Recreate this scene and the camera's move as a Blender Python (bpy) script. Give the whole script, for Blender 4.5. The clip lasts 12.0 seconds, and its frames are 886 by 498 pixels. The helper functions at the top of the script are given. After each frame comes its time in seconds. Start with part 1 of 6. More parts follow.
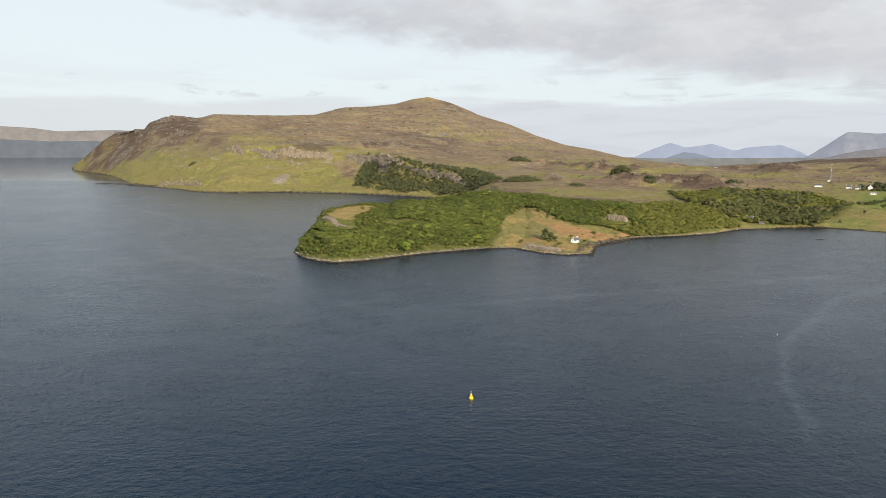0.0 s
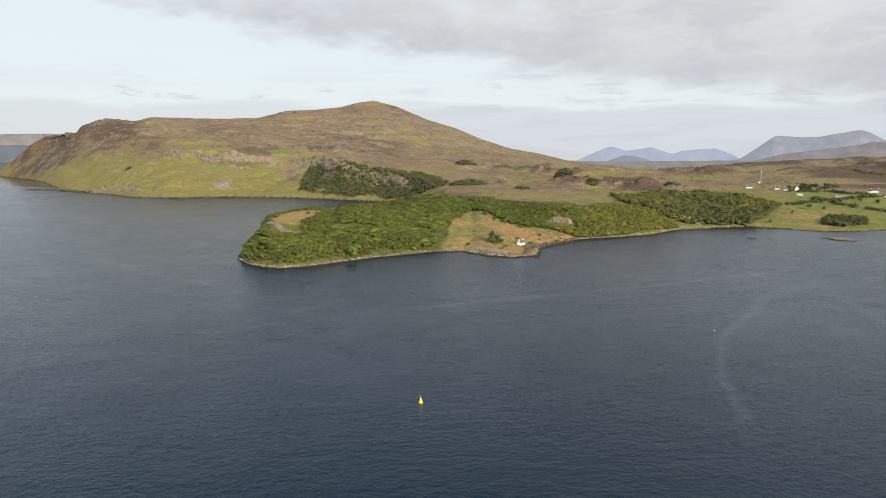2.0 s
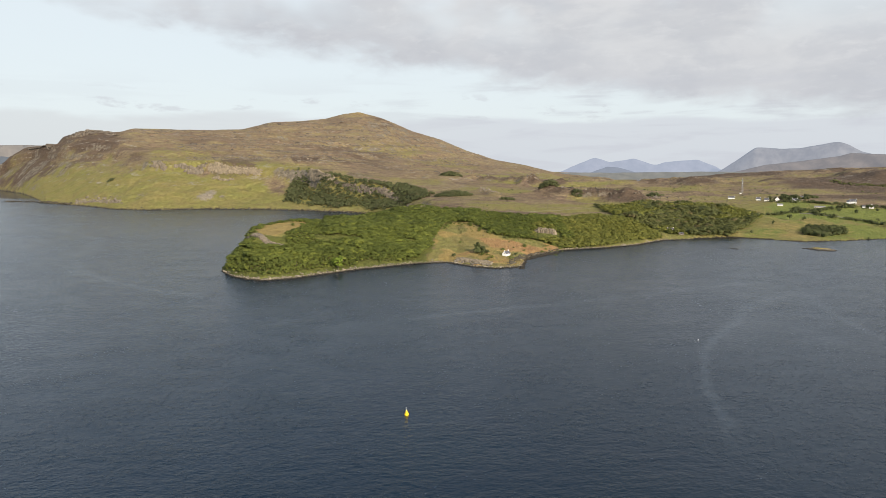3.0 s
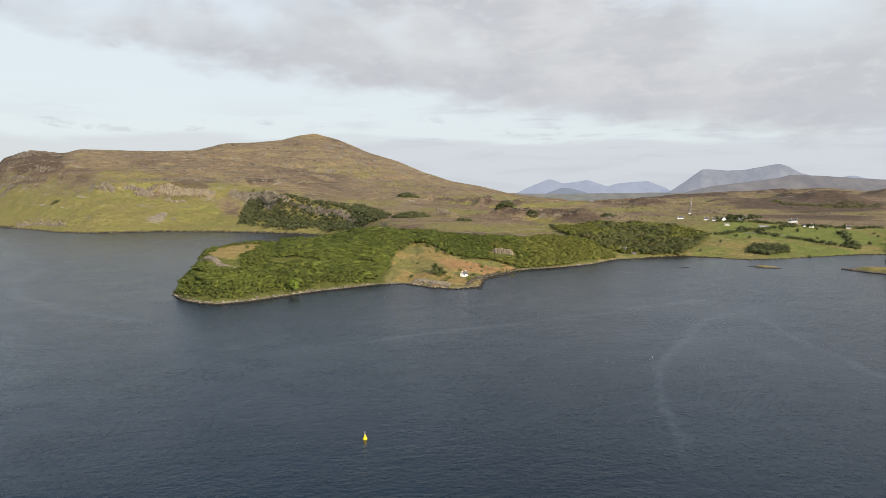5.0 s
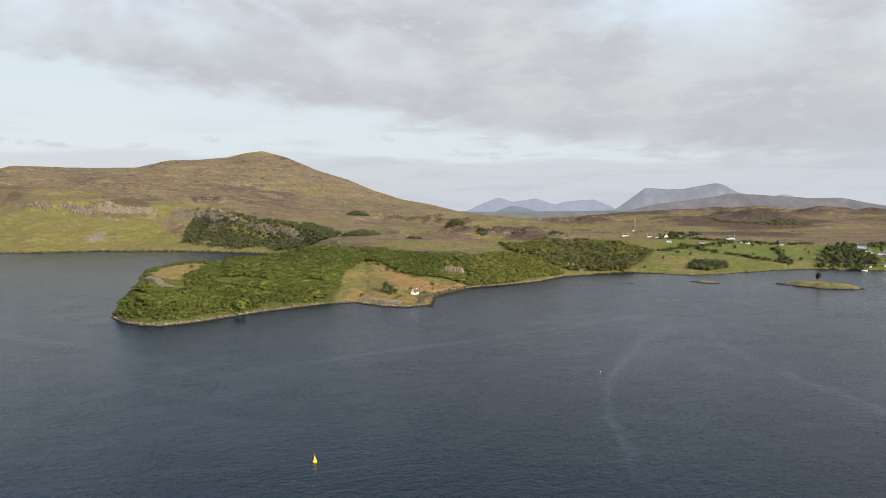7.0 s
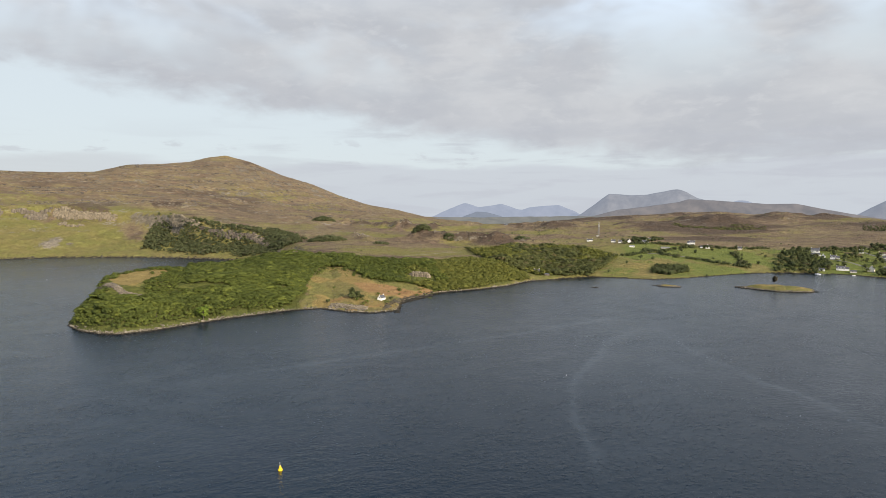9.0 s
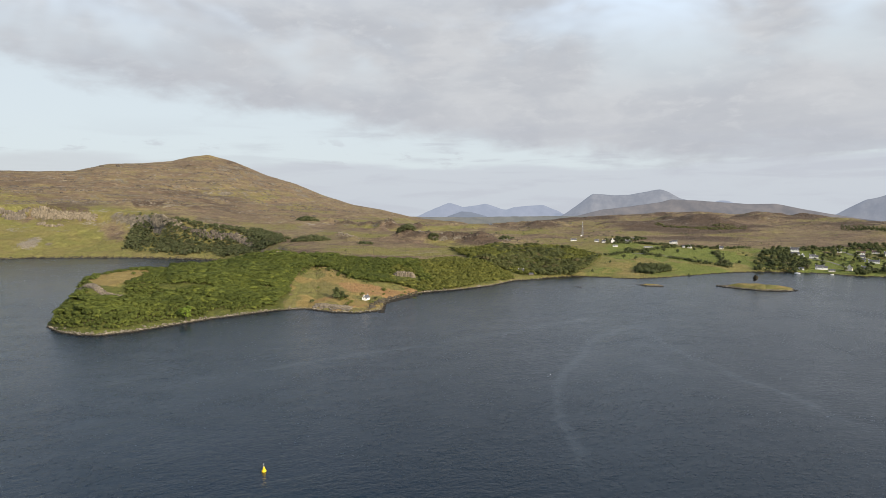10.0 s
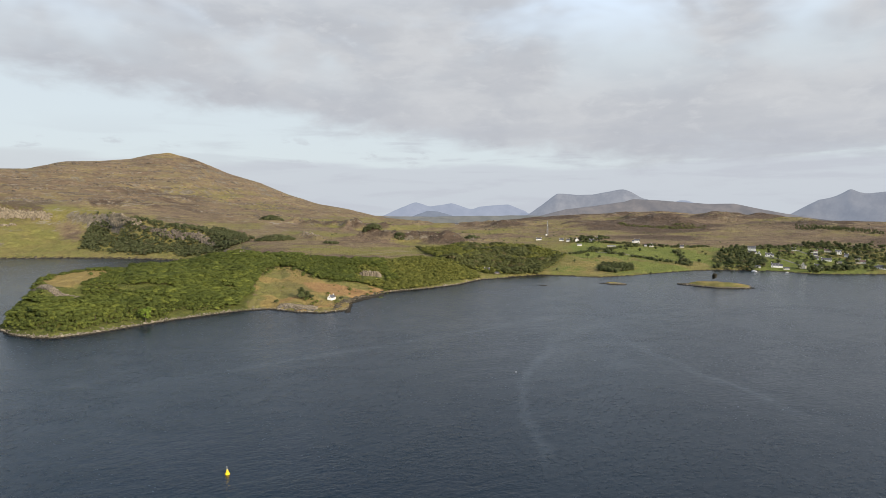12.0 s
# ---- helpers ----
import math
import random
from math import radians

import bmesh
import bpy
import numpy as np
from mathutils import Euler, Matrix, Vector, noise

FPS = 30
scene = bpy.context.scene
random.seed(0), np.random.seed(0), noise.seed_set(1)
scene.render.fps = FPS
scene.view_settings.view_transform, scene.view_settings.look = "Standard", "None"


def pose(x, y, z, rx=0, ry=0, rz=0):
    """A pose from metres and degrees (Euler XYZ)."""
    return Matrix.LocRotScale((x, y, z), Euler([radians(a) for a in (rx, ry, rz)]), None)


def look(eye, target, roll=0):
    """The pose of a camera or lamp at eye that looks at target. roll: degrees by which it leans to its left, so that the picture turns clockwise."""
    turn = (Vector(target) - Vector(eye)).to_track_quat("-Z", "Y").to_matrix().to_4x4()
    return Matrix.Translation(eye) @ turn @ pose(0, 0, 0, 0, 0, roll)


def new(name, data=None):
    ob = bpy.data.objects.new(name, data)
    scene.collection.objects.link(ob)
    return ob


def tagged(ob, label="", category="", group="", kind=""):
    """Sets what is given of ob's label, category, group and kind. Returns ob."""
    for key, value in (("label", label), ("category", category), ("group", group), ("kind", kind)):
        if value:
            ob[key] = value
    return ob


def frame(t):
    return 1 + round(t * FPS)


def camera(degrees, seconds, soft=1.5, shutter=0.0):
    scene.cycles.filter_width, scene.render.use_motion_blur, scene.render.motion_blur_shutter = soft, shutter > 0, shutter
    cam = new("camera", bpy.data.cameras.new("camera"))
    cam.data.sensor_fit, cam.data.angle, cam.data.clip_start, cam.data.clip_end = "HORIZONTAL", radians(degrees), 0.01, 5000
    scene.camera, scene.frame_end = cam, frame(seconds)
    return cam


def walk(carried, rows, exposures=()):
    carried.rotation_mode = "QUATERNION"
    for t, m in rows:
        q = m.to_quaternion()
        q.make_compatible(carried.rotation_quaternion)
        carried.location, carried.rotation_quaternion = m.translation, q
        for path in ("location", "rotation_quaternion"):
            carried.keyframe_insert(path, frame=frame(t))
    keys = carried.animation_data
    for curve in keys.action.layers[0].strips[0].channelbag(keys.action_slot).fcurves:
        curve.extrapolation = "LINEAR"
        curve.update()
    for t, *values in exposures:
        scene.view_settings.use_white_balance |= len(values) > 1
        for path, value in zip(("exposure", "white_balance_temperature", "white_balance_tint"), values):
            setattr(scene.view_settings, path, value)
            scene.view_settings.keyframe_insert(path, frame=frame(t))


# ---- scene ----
cam = camera(70.1, 12.0, soft=0.8)
PATH = [
    (0.0, pose(-0.03, 0.09, 109.96, 80.469, -0.010, -0.000)),
    (0.5, pose(0.05, 0.09, 110.04, 80.475, -0.003, -1.500)),
    (1.0, pose(0.10, 0.09, 110.11, 80.488, 0.034, -2.811)),
    (1.5, pose(0.15, 0.09, 110.16, 80.499, 0.031, -3.929)),
    (2.0, pose(0.18, 0.09, 110.20, 80.785, 0.053, -4.805)),
    (2.5, pose(0.20, 0.09, 110.22, 81.274, 0.052, -5.519)),
    (4.5, pose(0.16, 0.07, 110.23, 83.271, 0.078, -8.646)),
    (5.0, pose(0.14, 0.06, 110.22, 83.705, 0.068, -10.011)),
    (5.5, pose(0.11, 0.05, 110.19, 84.126, 0.059, -11.296)),
    (6.0, pose(0.08, 0.04, 110.16, 84.536, 0.051, -12.402)),
    (6.5, pose(0.04, 0.02, 110.12, 84.943, 0.047, -13.510)),
    (7.0, pose(0.00, -0.01, 110.08, 85.342, 0.008, -14.518)),
    (9.0, pose(-0.11, -0.13, 109.89, 85.836, -0.074, -17.544)),
    (9.5, pose(-0.13, -0.18, 109.84, 85.831, -0.092, -18.271)),
    (10.0, pose(-0.14, -0.22, 109.79, 85.827, -0.104, -18.945)),
    (10.5, pose(-0.14, -0.28, 109.75, 85.821, -0.119, -19.625)),
    (11.0, pose(-0.13, -0.34, 109.70, 85.802, -0.131, -20.337)),
    (11.5, pose(-0.11, -0.40, 109.66, 85.799, -0.176, -21.150)),
    (12.0, pose(-0.08, -0.47, 109.62, 85.781, -0.203, -22.003)),
]
walk(cam, PATH, [(0.0, 0.83, 6430, 10), (6.0, 0.71, 6380, 10), (12.0, 0.62, 6290, 10)])

# ---- world, sun ----
SUN_AZ, SUN_EL = 156.0, 24.0     # degrees clockwise from +y, degrees above the horizon
world = bpy.data.worlds.new("sky")
scene.world = world
world.use_nodes = True


def sky_nodes():
    nt = world.node_tree
    N, L = nt.nodes, nt.links
    N.clear()
    out, bg = N.new("ShaderNodeOutputWorld"), N.new("ShaderNodeBackground")
    sky = N.new("ShaderNodeTexSky")
    sky.sky_type, sky.sun_disc = "NISHITA", False
    sky.sun_elevation, sky.sun_rotation = radians(SUN_EL), radians(SUN_AZ)
    sky.air_density, sky.dust_density, sky.ozone_density = 1.0, 2.0, 1.0
    tc, sep = N.new("ShaderNodeTexCoord"), N.new("ShaderNodeSeparateXYZ")
    L.new(tc.outputs["Generated"], sep.inputs[0])

    def calc(op, *args):
        n = N.new("ShaderNodeMath")
        n.operation = op
        for i, v in enumerate(args):
            if isinstance(v, (int, float)):
                n.inputs[i].default_value = v
            else:
                L.new(v, n.inputs[i])
        return n.outputs[0]

    def ramp(v, low, high, to0=0.0, to1=1.0, soft=True):
        r = N.new("ShaderNodeMapRange")
        r.interpolation_type = "SMOOTHSTEP" if soft else "LINEAR"
        for k, val in (("From Min", low), ("From Max", high), ("To Min", to0), ("To Max", to1)):
            r.inputs[k].default_value = val
        L.new(v, r.inputs["Value"])
        return r.outputs[0]

    def puff(scale, flat, detail, rough, off=0.0, bend=0.3):
        """Cloud noise; flat: how many times wider than high its shapes are."""
        mp, n = N.new("ShaderNodeMapping"), N.new("ShaderNodeTexNoise")
        mp.inputs["Scale"].default_value = (1.0, 1.0, flat)
        mp.inputs["Location"].default_value = (off, off * 0.7, off * 0.3)
        L.new(tc.outputs["Generated"], mp.inputs[0])
        n.inputs["Scale"].default_value, n.inputs["Detail"].default_value, n.inputs["Roughness"].default_value = scale, detail, rough
        n.inputs["Distortion"].default_value = bend
        L.new(mp.outputs[0], n.inputs["Vector"])
        return n.outputs["Fac"]

    def mix(fac, a, b):
        n = N.new("ShaderNodeMix")
        n.data_type = "RGBA"
        L.new(fac, n.inputs[0])
        for i, v in ((6, a), (7, b)):
            if isinstance(v, tuple):
                n.inputs[i].default_value = (*v, 1)
            else:
                L.new(v, n.inputs[i])
        return n.outputs[2]

    z = calc("MAXIMUM", sep.outputs[2], 0.0)
    level = calc("MAXIMUM", calc("SQRT", calc("SUBTRACT", 1.0, calc("MULTIPLY", z, z))), 0.05)
    rise = calc("DIVIDE", z, level)                    # slope over the horizon
    a = radians(CLOUD_AZ)
    side = calc("DIVIDE", calc("ADD", calc("MULTIPLY", sep.outputs[0], math.sin(a)), calc("MULTIPLY", sep.outputs[1], math.cos(a))), level)
    # a pale veil, thinning to blue overhead
    scaled = N.new("ShaderNodeVectorMath")
    scaled.operation = "SCALE"
    scaled.inputs["Scale"].default_value = 0.14
    L.new(sky.outputs[0], scaled.inputs[0])
    veil_colour = mix(ramp(z, 0.20, 0.38), (0.76, 0.82, 0.84), (1.12, 1.36, 1.66))
    thin = mix(ramp(z, 0.32, 0.55, 0.88, 0.06, False), scaled.outputs[0], veil_colour)
    # the sheet of cloud: its base slopes down to one side, with a torn, billowing edge
    heap, curl, rag = puff(4.0, 2.2, 3.0, 0.5, 1.3), puff(10.0, 2.4, 5.0, 0.55, 4.1), puff(24.0, 2.6, 5.0, 0.6, 7.7)
    edge = calc("MAXIMUM", ramp(side, -0.75, 0.25, 0.196, 0.058, False), 0.052)
    over = calc("SUBTRACT", rise, edge)
    over = calc("ADD", over, calc("MULTIPLY", calc("SUBTRACT", heap, 0.5), 0.085))
    over = calc("ADD", over, calc("MULTIPLY", calc("SUBTRACT", curl, 0.5), 0.075))
    over = calc("ADD", over, calc("MULTIPLY", calc("SUBTRACT", rag, 0.5), 0.030))
    cover = ramp(over, -0.012, 0.034)
    thinner = calc("MULTIPLY", ramp(puff(3.0, 1.8, 4.0, 0.55, 9.2), 0.47, 0.66), ramp(rise, 0.14, 0.24))
    cover = calc("MULTIPLY", cover, calc("SUBTRACT", 1.0, calc("MULTIPLY", thinner, 0.80)))
    shut = ramp(side, -0.55, 0.35, 0.12, 0.92)
    cover = calc("MULTIPLY", cover, calc("ADD", calc("MULTIPLY", ramp(z, 0.24, 0.44, 1.0, 0.0), calc("SUBTRACT", 1.0, shut)), shut))
    grey = mix(ramp(puff(6.0, 3.2, 5.0, 0.55, 2.6), 0.36, 0.64), (0.575, 0.585, 0.605), (0.655, 0.660, 0.668))
    grey = mix(calc("MULTIPLY", ramp(curl, 0.46, 0.68), 0.55), grey, (0.515, 0.53, 0.565))
    grey = mix(calc("MULTIPLY", ramp(rag, 0.52, 0.72), 0.45), grey, (0.70, 0.705, 0.71))
    grey = mix(calc("MULTIPLY", ramp(over, 0.085, 0.015), 0.40), grey, (0.515, 0.53, 0.57))
    grey = mix(calc("MULTIPLY", ramp(z, 0.26, 0.42), 0.8), grey, (0.40, 0.425, 0.45))
    both = mix(cover, thin, grey)
    # long bars of cloud below the sheet, and small tufts
    bars = calc("MULTIPLY", ramp(puff(5.0, 9.0, 5.0, 0.55, 5.5), 0.47, 0.62), ramp(rise, 0.135, 0.085))
    both = mix(calc("MULTIPLY", bars, ramp(side, -0.55, 0.0, 0.12, 0.62)), both, (0.545, 0.56, 0.60))
    tufts = calc("MULTIPLY", ramp(puff(17.0, 3.6, 5.0, 0.6, 3.4), 0.57, 0.70), ramp(calc("ABSOLUTE", calc("SUBTRACT", rise, 0.075)), 0.035, 0.005))
    both = mix(calc("MULTIPLY", tufts, 0.5), both, (0.56, 0.57, 0.605))
    # the low bank along the horizon
    low = calc("ADD", rise, calc("MULTIPLY", calc("SUBTRACT", puff(5.0, 5.0, 4.0, 0.5, 6.1), 0.5), 0.05))
    both = mix(ramp(low, 0.063, 0.052, 0.0, 0.62), both, mix(ramp(side, -0.7, -0.1), (0.635, 0.655, 0.665), (0.585, 0.60, 0.65)))
    # thin cloud shines brighter round the sun
    to_sun = N.new("ShaderNodeVectorMath")
    to_sun.operation = "DOT_PRODUCT"
    to_sun.inputs[1].default_value = (math.sin(radians(SUN_AZ)) * math.cos(radians(SUN_EL)), math.cos(radians(SUN_AZ)) * math.cos(radians(SUN_EL)), math.sin(radians(SUN_EL)))
    L.new(tc.outputs["Generated"], to_sun.inputs[0])
    lit = N.new("ShaderNodeVectorMath")
    lit.operation = "SCALE"
    L.new(both, lit.inputs[0]), L.new(ramp(to_sun.outputs["Value"], -0.1, 1.0, 1.0, 3.2), lit.inputs["Scale"])
    L.new(lit.outputs[0], bg.inputs["Color"])
    bg.inputs["Strength"].default_value = 0.62
    L.new(bg.outputs[0], out.inputs[0])


CLOUD_AZ = 110.0                 # the bearing towards which the sheet of cloud comes down
sky_nodes()
sun = new("sun", bpy.data.lights.new("sun", "SUN"))
sun.data.energy, sun.data.angle, sun.data.color = 4.2, radians(1.5), (1.0, 0.83, 0.60)
_a, _e = radians(SUN_AZ), radians(SUN_EL)
sun.matrix_world = look((math.sin(_a) * math.cos(_e), math.cos(_a) * math.cos(_e), math.sin(_e)), (0, 0, 0))

# ---- the lie of the land: bearings in degrees clockwise from +y, distances and heights in metres ----
def vnoise(x, y, seed=0):
    """Smooth lattice noise in 0..1."""
    xi, yi = np.floor(x).astype(np.int64), np.floor(y).astype(np.int64)
    fx, fy = x - xi, y - yi
    fx, fy = fx * fx * fx * (fx * (6 * fx - 15) + 10), fy * fy * fy * (fy * (6 * fy - 15) + 10)

    def h(a, b):
        n = (a * 374761393 + b * 668265263 + seed * 1442695041) & 0xFFFFFFFF
        n = ((n ^ (n >> 13)) * 1274126177) & 0xFFFFFFFF
        return ((n ^ (n >> 16)) & 0xFFFF) / 65535.0

    a, b, c, d = h(xi, yi), h(xi + 1, yi), h(xi, yi + 1), h(xi + 1, yi + 1)
    return (a * (1 - fx) + b * fx) * (1 - fy) + (c * (1 - fx) + d * fx) * fy


def fbm(x, y, scale, octaves=4, seed=0, gain=0.5):
    """Noise of several sizes in about -1..1; scale is the largest wavelength."""
    total, amp, norm = 0.0, 1.0, 0.0
    for k in range(octaves):
        total = total + amp * (2 * vnoise(x / scale * 2 ** k + 17.3 * k, y / scale * 2 ** k - 9.1 * k, seed + k) - 1)
        norm, amp = norm + amp, amp * gain
    return total / norm * 1.5


def smooth(a, b, x):
    t = np.clip((x - a) / (b - a), 0, 1)
    return t * t * (3 - 2 * t)


TABLE_TH = np.arange(-60.0, 95.0, 0.05)


def line(pts, blur=0.35):
    """A line of the land: rows of bearing, distance, height; smoothed along the bearing."""
    p = np.array(pts)
    k = np.exp(-0.5 * (np.arange(-40, 41) * 0.05 / blur) ** 2)
    k /= k.sum()
    out = []
    for c in (1, 2):
        v = np.interp(TABLE_TH, p[:, 0], p[:, c])
        out.append(np.convolve(np.pad(v, 40, mode="edge"), k, mode="valid"))
    return out


# the mainland: shore, foot of the scarp, top of the scarp, moor, skyline
SHORE = line([(-60, 9000, 0), (-32, 9000, 0), (-30.6, 3300, 0), (-30, 2912, 0), (-27.5, 2404, 0), (-26.1, 1850, 0), (-23.4, 1686, 0), (-21.4, 1546, 0), (-19, 1487, 0),
              (-14, 1468, 0), (-9.3, 1410, 0), (-4.3, 1335, 0), (-0.2, 1263, 0), (2, 1120, 0), (4, 880, 0), (5.5, 720, 0), (6.5, 662, 0), (9, 636, 0),
              (11, 627, 0), (13.4, 640, 0), (13.7, 700, 0), (15.5, 736, 0), (17, 764, 0), (20.6, 796, 0), (23.3, 832, 0), (25.4, 891, 0)][:26]
             + [(27, 910, 0), (28.9, 938, 0), (30.6, 961, 0), (33, 960, 0), (36, 953, 0), (38.8, 991, 0), (42, 1061, 0), (43.9, 1102, 0), (46, 1131, 0),
                (48.2, 1143, 0), (50.2, 1156, 0), (51.8, 1137, 0), (54, 1148, 0), (57.2, 1194, 0), (75, 1500, 0), (95, 2200, 0)], 0.12)
FOOT = line([(-60, 9100, 5), (-32, 9100, 5), (-30.6, 3310, 5), (-30, 2935, 12), (-27, 2520, 55), (-24, 2000, 55), (-21, 1830, 66), (-18, 1752, 78), (-14, 1714, 72), (-9, 1650, 62), (-6, 1572, 48), (-4.3, 1440, 26), (-0.2, 1365, 20),
             (2, 1300, 17), (4, 1080, 12), (6, 900, 18), (7.5, 840, 23), (9, 822, 24), (11, 812, 21), (13, 790, 14), (15, 765, 6), (17, 775, 3), (23, 842, 3), (26, 930, 4), (33, 990, 5), (45, 1160, 6), (57, 1230, 6), (95, 2300, 6)])
TOP = line([(-60, 9200, 10), (-32, 9200, 10), (-30.6, 3320, 8), (-30, 2960, 20), (-28.5, 2800, 70), (-27, 2640, 110), (-24, 2150, 112), (-21, 1900, 96), (-18, 1768, 98), (-14, 1735, 102), (-9, 1668, 88), (-6, 1610, 84), (-4.3, 1478, 72), (-0.2, 1400, 54), (2.4, 1345, 42),
            (4, 1240, 34), (6, 980, 31), (9, 885, 31), (13, 870, 28), (17, 862, 25), (20, 890, 25), (23, 930, 27), (26, 1060, 20), (30, 1200, 20), (34, 1330, 30), (45, 1400, 29), (57, 1450, 30), (95, 2600, 40)])
MOOR = line([(-60, 9300, 10), (-32, 9300, 10), (-30.6, 3330, 9), (-30, 2980, 24), (-28.7, 2870, 78), (-27, 2780, 138), (-24, 2420, 160), (-21, 2250, 168), (-14, 2250, 150), (-9, 2300, 158), (-4, 2400, 150), (-1.3, 2450, 140), (3, 2350, 104),
             (8, 2200, 66), (13, 2000, 50), (18, 1900, 37), (22, 2000, 33), (25, 2000, 34), (28, 2100, 40), (32, 2200, 45), (40, 2400, 50), (57, 2400, 52), (95, 3200, 60)], 0.8)
RIDGE = line([(-60, 9400, 10), (-32, 9400, 10), (-30.6, 3340, 9), (-30, 3000, 26), (-28.7, 2900, 84), (-28, 2880, 118), (-27, 2900, 152), (-25.2, 2880, 160), (-24.85, 2800, 163), (-24.6, 2800, 190), (-24.2, 2740, 194), (-23, 2700, 208), (-22.1, 2700, 212), (-20.8, 2800, 209), (-19.5, 2900, 231), (-16.8, 3000, 232),
              (-14, 3100, 236), (-11.1, 3250, 249), (-8.65, 3450, 296), (-6.7, 3600, 308), (-4.2, 3850, 340), (-2.7, 4000, 376), (-1.3, 4100, 399), (0.8, 4080, 358), (3.3, 4000, 278), (5.8, 3900, 224)]
             + [(8.3, 3700, 150), (10.8, 3500, 100), (13.7, 3350, 70), (16.3, 3250, 34), (18.5, 3180, 23), (19.9, 3100, 17), (22.3, 2750, 13), (25.6, 2950, 18), (28.6, 3400, 22), (31.3, 3530, 36), (34.4, 3600, 45),
                (37.5, 3600, 56), (41, 3600, 67), (43.7, 3600, 52), (45.8, 3600, 65), (48.8, 3500, 40), (51.2, 3500, 15), (53.5, 3500, 12), (57, 3500, 13), (75, 3600, 20), (95, 4300, 30)], 0.14)
# the wooded headland: front shore, brow, back of the crown, back shore
H_FRONT = line([(-13.45, 656, 0), (-13.2, 640, 0), (-12.5, 614, 0), (-11.3, 596, 0), (-10, 585, 0), (-7.5, 589, 0), (-4.4, 607, 0), (-1.25, 628, 0), (0.8, 638, 0), (3.9, 657, 0), (6.5, 662, 0), (9, 700, 0)], 0.1)
H_BROW = line([(-13.45, 657, 0.5), (-12.5, 645, 9), (-11.5, 655, 18), (-10.8, 664, 30), (-9, 675, 31), (-7.5, 685, 32), (-4.4, 692, 27), (-1.25, 720, 28), (0.8, 740, 29), (4, 760, 26), (5.5, 760, 18), (7.5, 760, 14), (9, 760, 8)], 0.25)
H_BACK = line([(-13.45, 658, 0.5), (-12.5, 665, 8), (-11.6, 690, 18), (-11.2, 725, 30), (-10.6, 748, 33), (-9, 770, 33), (-7.5, 790, 34.5), (-4.4, 840, 30), (-1.25, 900, 26), (0.8, 930, 30), (3, 920, 37), (4.5, 920, 38), (6.5, 900, 33), (9, 880, 20)], 0.25)
H_REAR = line([(-13.45, 659, 0), (-12.5, 690, 0), (-11.5, 740, 0), (-10.8, 790, 0), (-9, 850, 0), (-4.4, 930, 0), (-1.25, 1000, 0), (0.8, 1080, 0), (4, 1150, 0), (9, 1200, 0)], 0.2)


# rocky swells of the moor: from x, y to x, y, height, breadth
KNOLLS = [(287, 1789, 400, 1632, 15, 26), (395, 1608, 502, 1691, 15, 26), (352, 1251, 473, 1176, 22, 34), (218, 1284, 230, 1196, 8, 16), (467, 1147, 593, 1217, 8, 40), (1655, 1743, 1986, 1774, 26, 130), (1433, 2212, 1646, 2089, 20, 110), (1521, 1866, 1426, 1611, 24, 80), (1668, 1396, 1673, 1187, 16, 120), (828, 1767, 889, 1660, 14, 60), (-220, 1726, -100, 1761, 14, 40), (913, 1725, 969, 1662, 14, 60)]


def swell(x, y):
    z, near = 0.0, 0.0
    for x0, y0, x1, y1, h, w in KNOLLS:
        dx, dy = x1 - x0, y1 - y0
        t = np.clip(((x - x0) * dx + (y - y0) * dy) / (dx * dx + dy * dy), 0, 1)
        d = np.hypot(x - x0 - t * dx, y - y0 - t * dy) / w * (1 + 0.35 * fbm(x, y, w * 1.5, 3, 131))
        k = np.exp(-d * d)
        z = z + h * k * (0.8 + 0.35 * fbm(x, y, w * 0.8, 4, 133))
        near = np.maximum(near, k)
    return z, near


def loft(th, r, lines, before, after, shift=None):
    """Height at bearing and distance, straight from line to line, sloping off before the first and past the last."""
    z = None
    rs = [np.interp(th, TABLE_TH, l[0]) for l in lines]
    zs = [np.interp(th, TABLE_TH, l[1]) for l in lines]
    if shift is not None:
        rs[2] = rs[2] + shift
    z = np.where(r < rs[0], -(rs[0] - r) * before, 0.0)
    for i in range(len(lines) - 1):
        gap = np.maximum(rs[i + 1] - rs[i], 0.5)
        t = np.clip((r - rs[i]) / gap, 0, 1)
        z = np.where((r >= rs[i]) & (r < rs[i + 1]), zs[i] + (zs[i + 1] - zs[i]) * t, z)
    past = r - rs[-1]
    low = np.maximum(zs[-1] - past * 0.035, np.minimum(zs[-1], 2.0))
    k = smooth(8, 14, th)
    return np.where(past >= 0, (zs[-1] - past * after) * (1 - k) + low * k, z), rs, zs


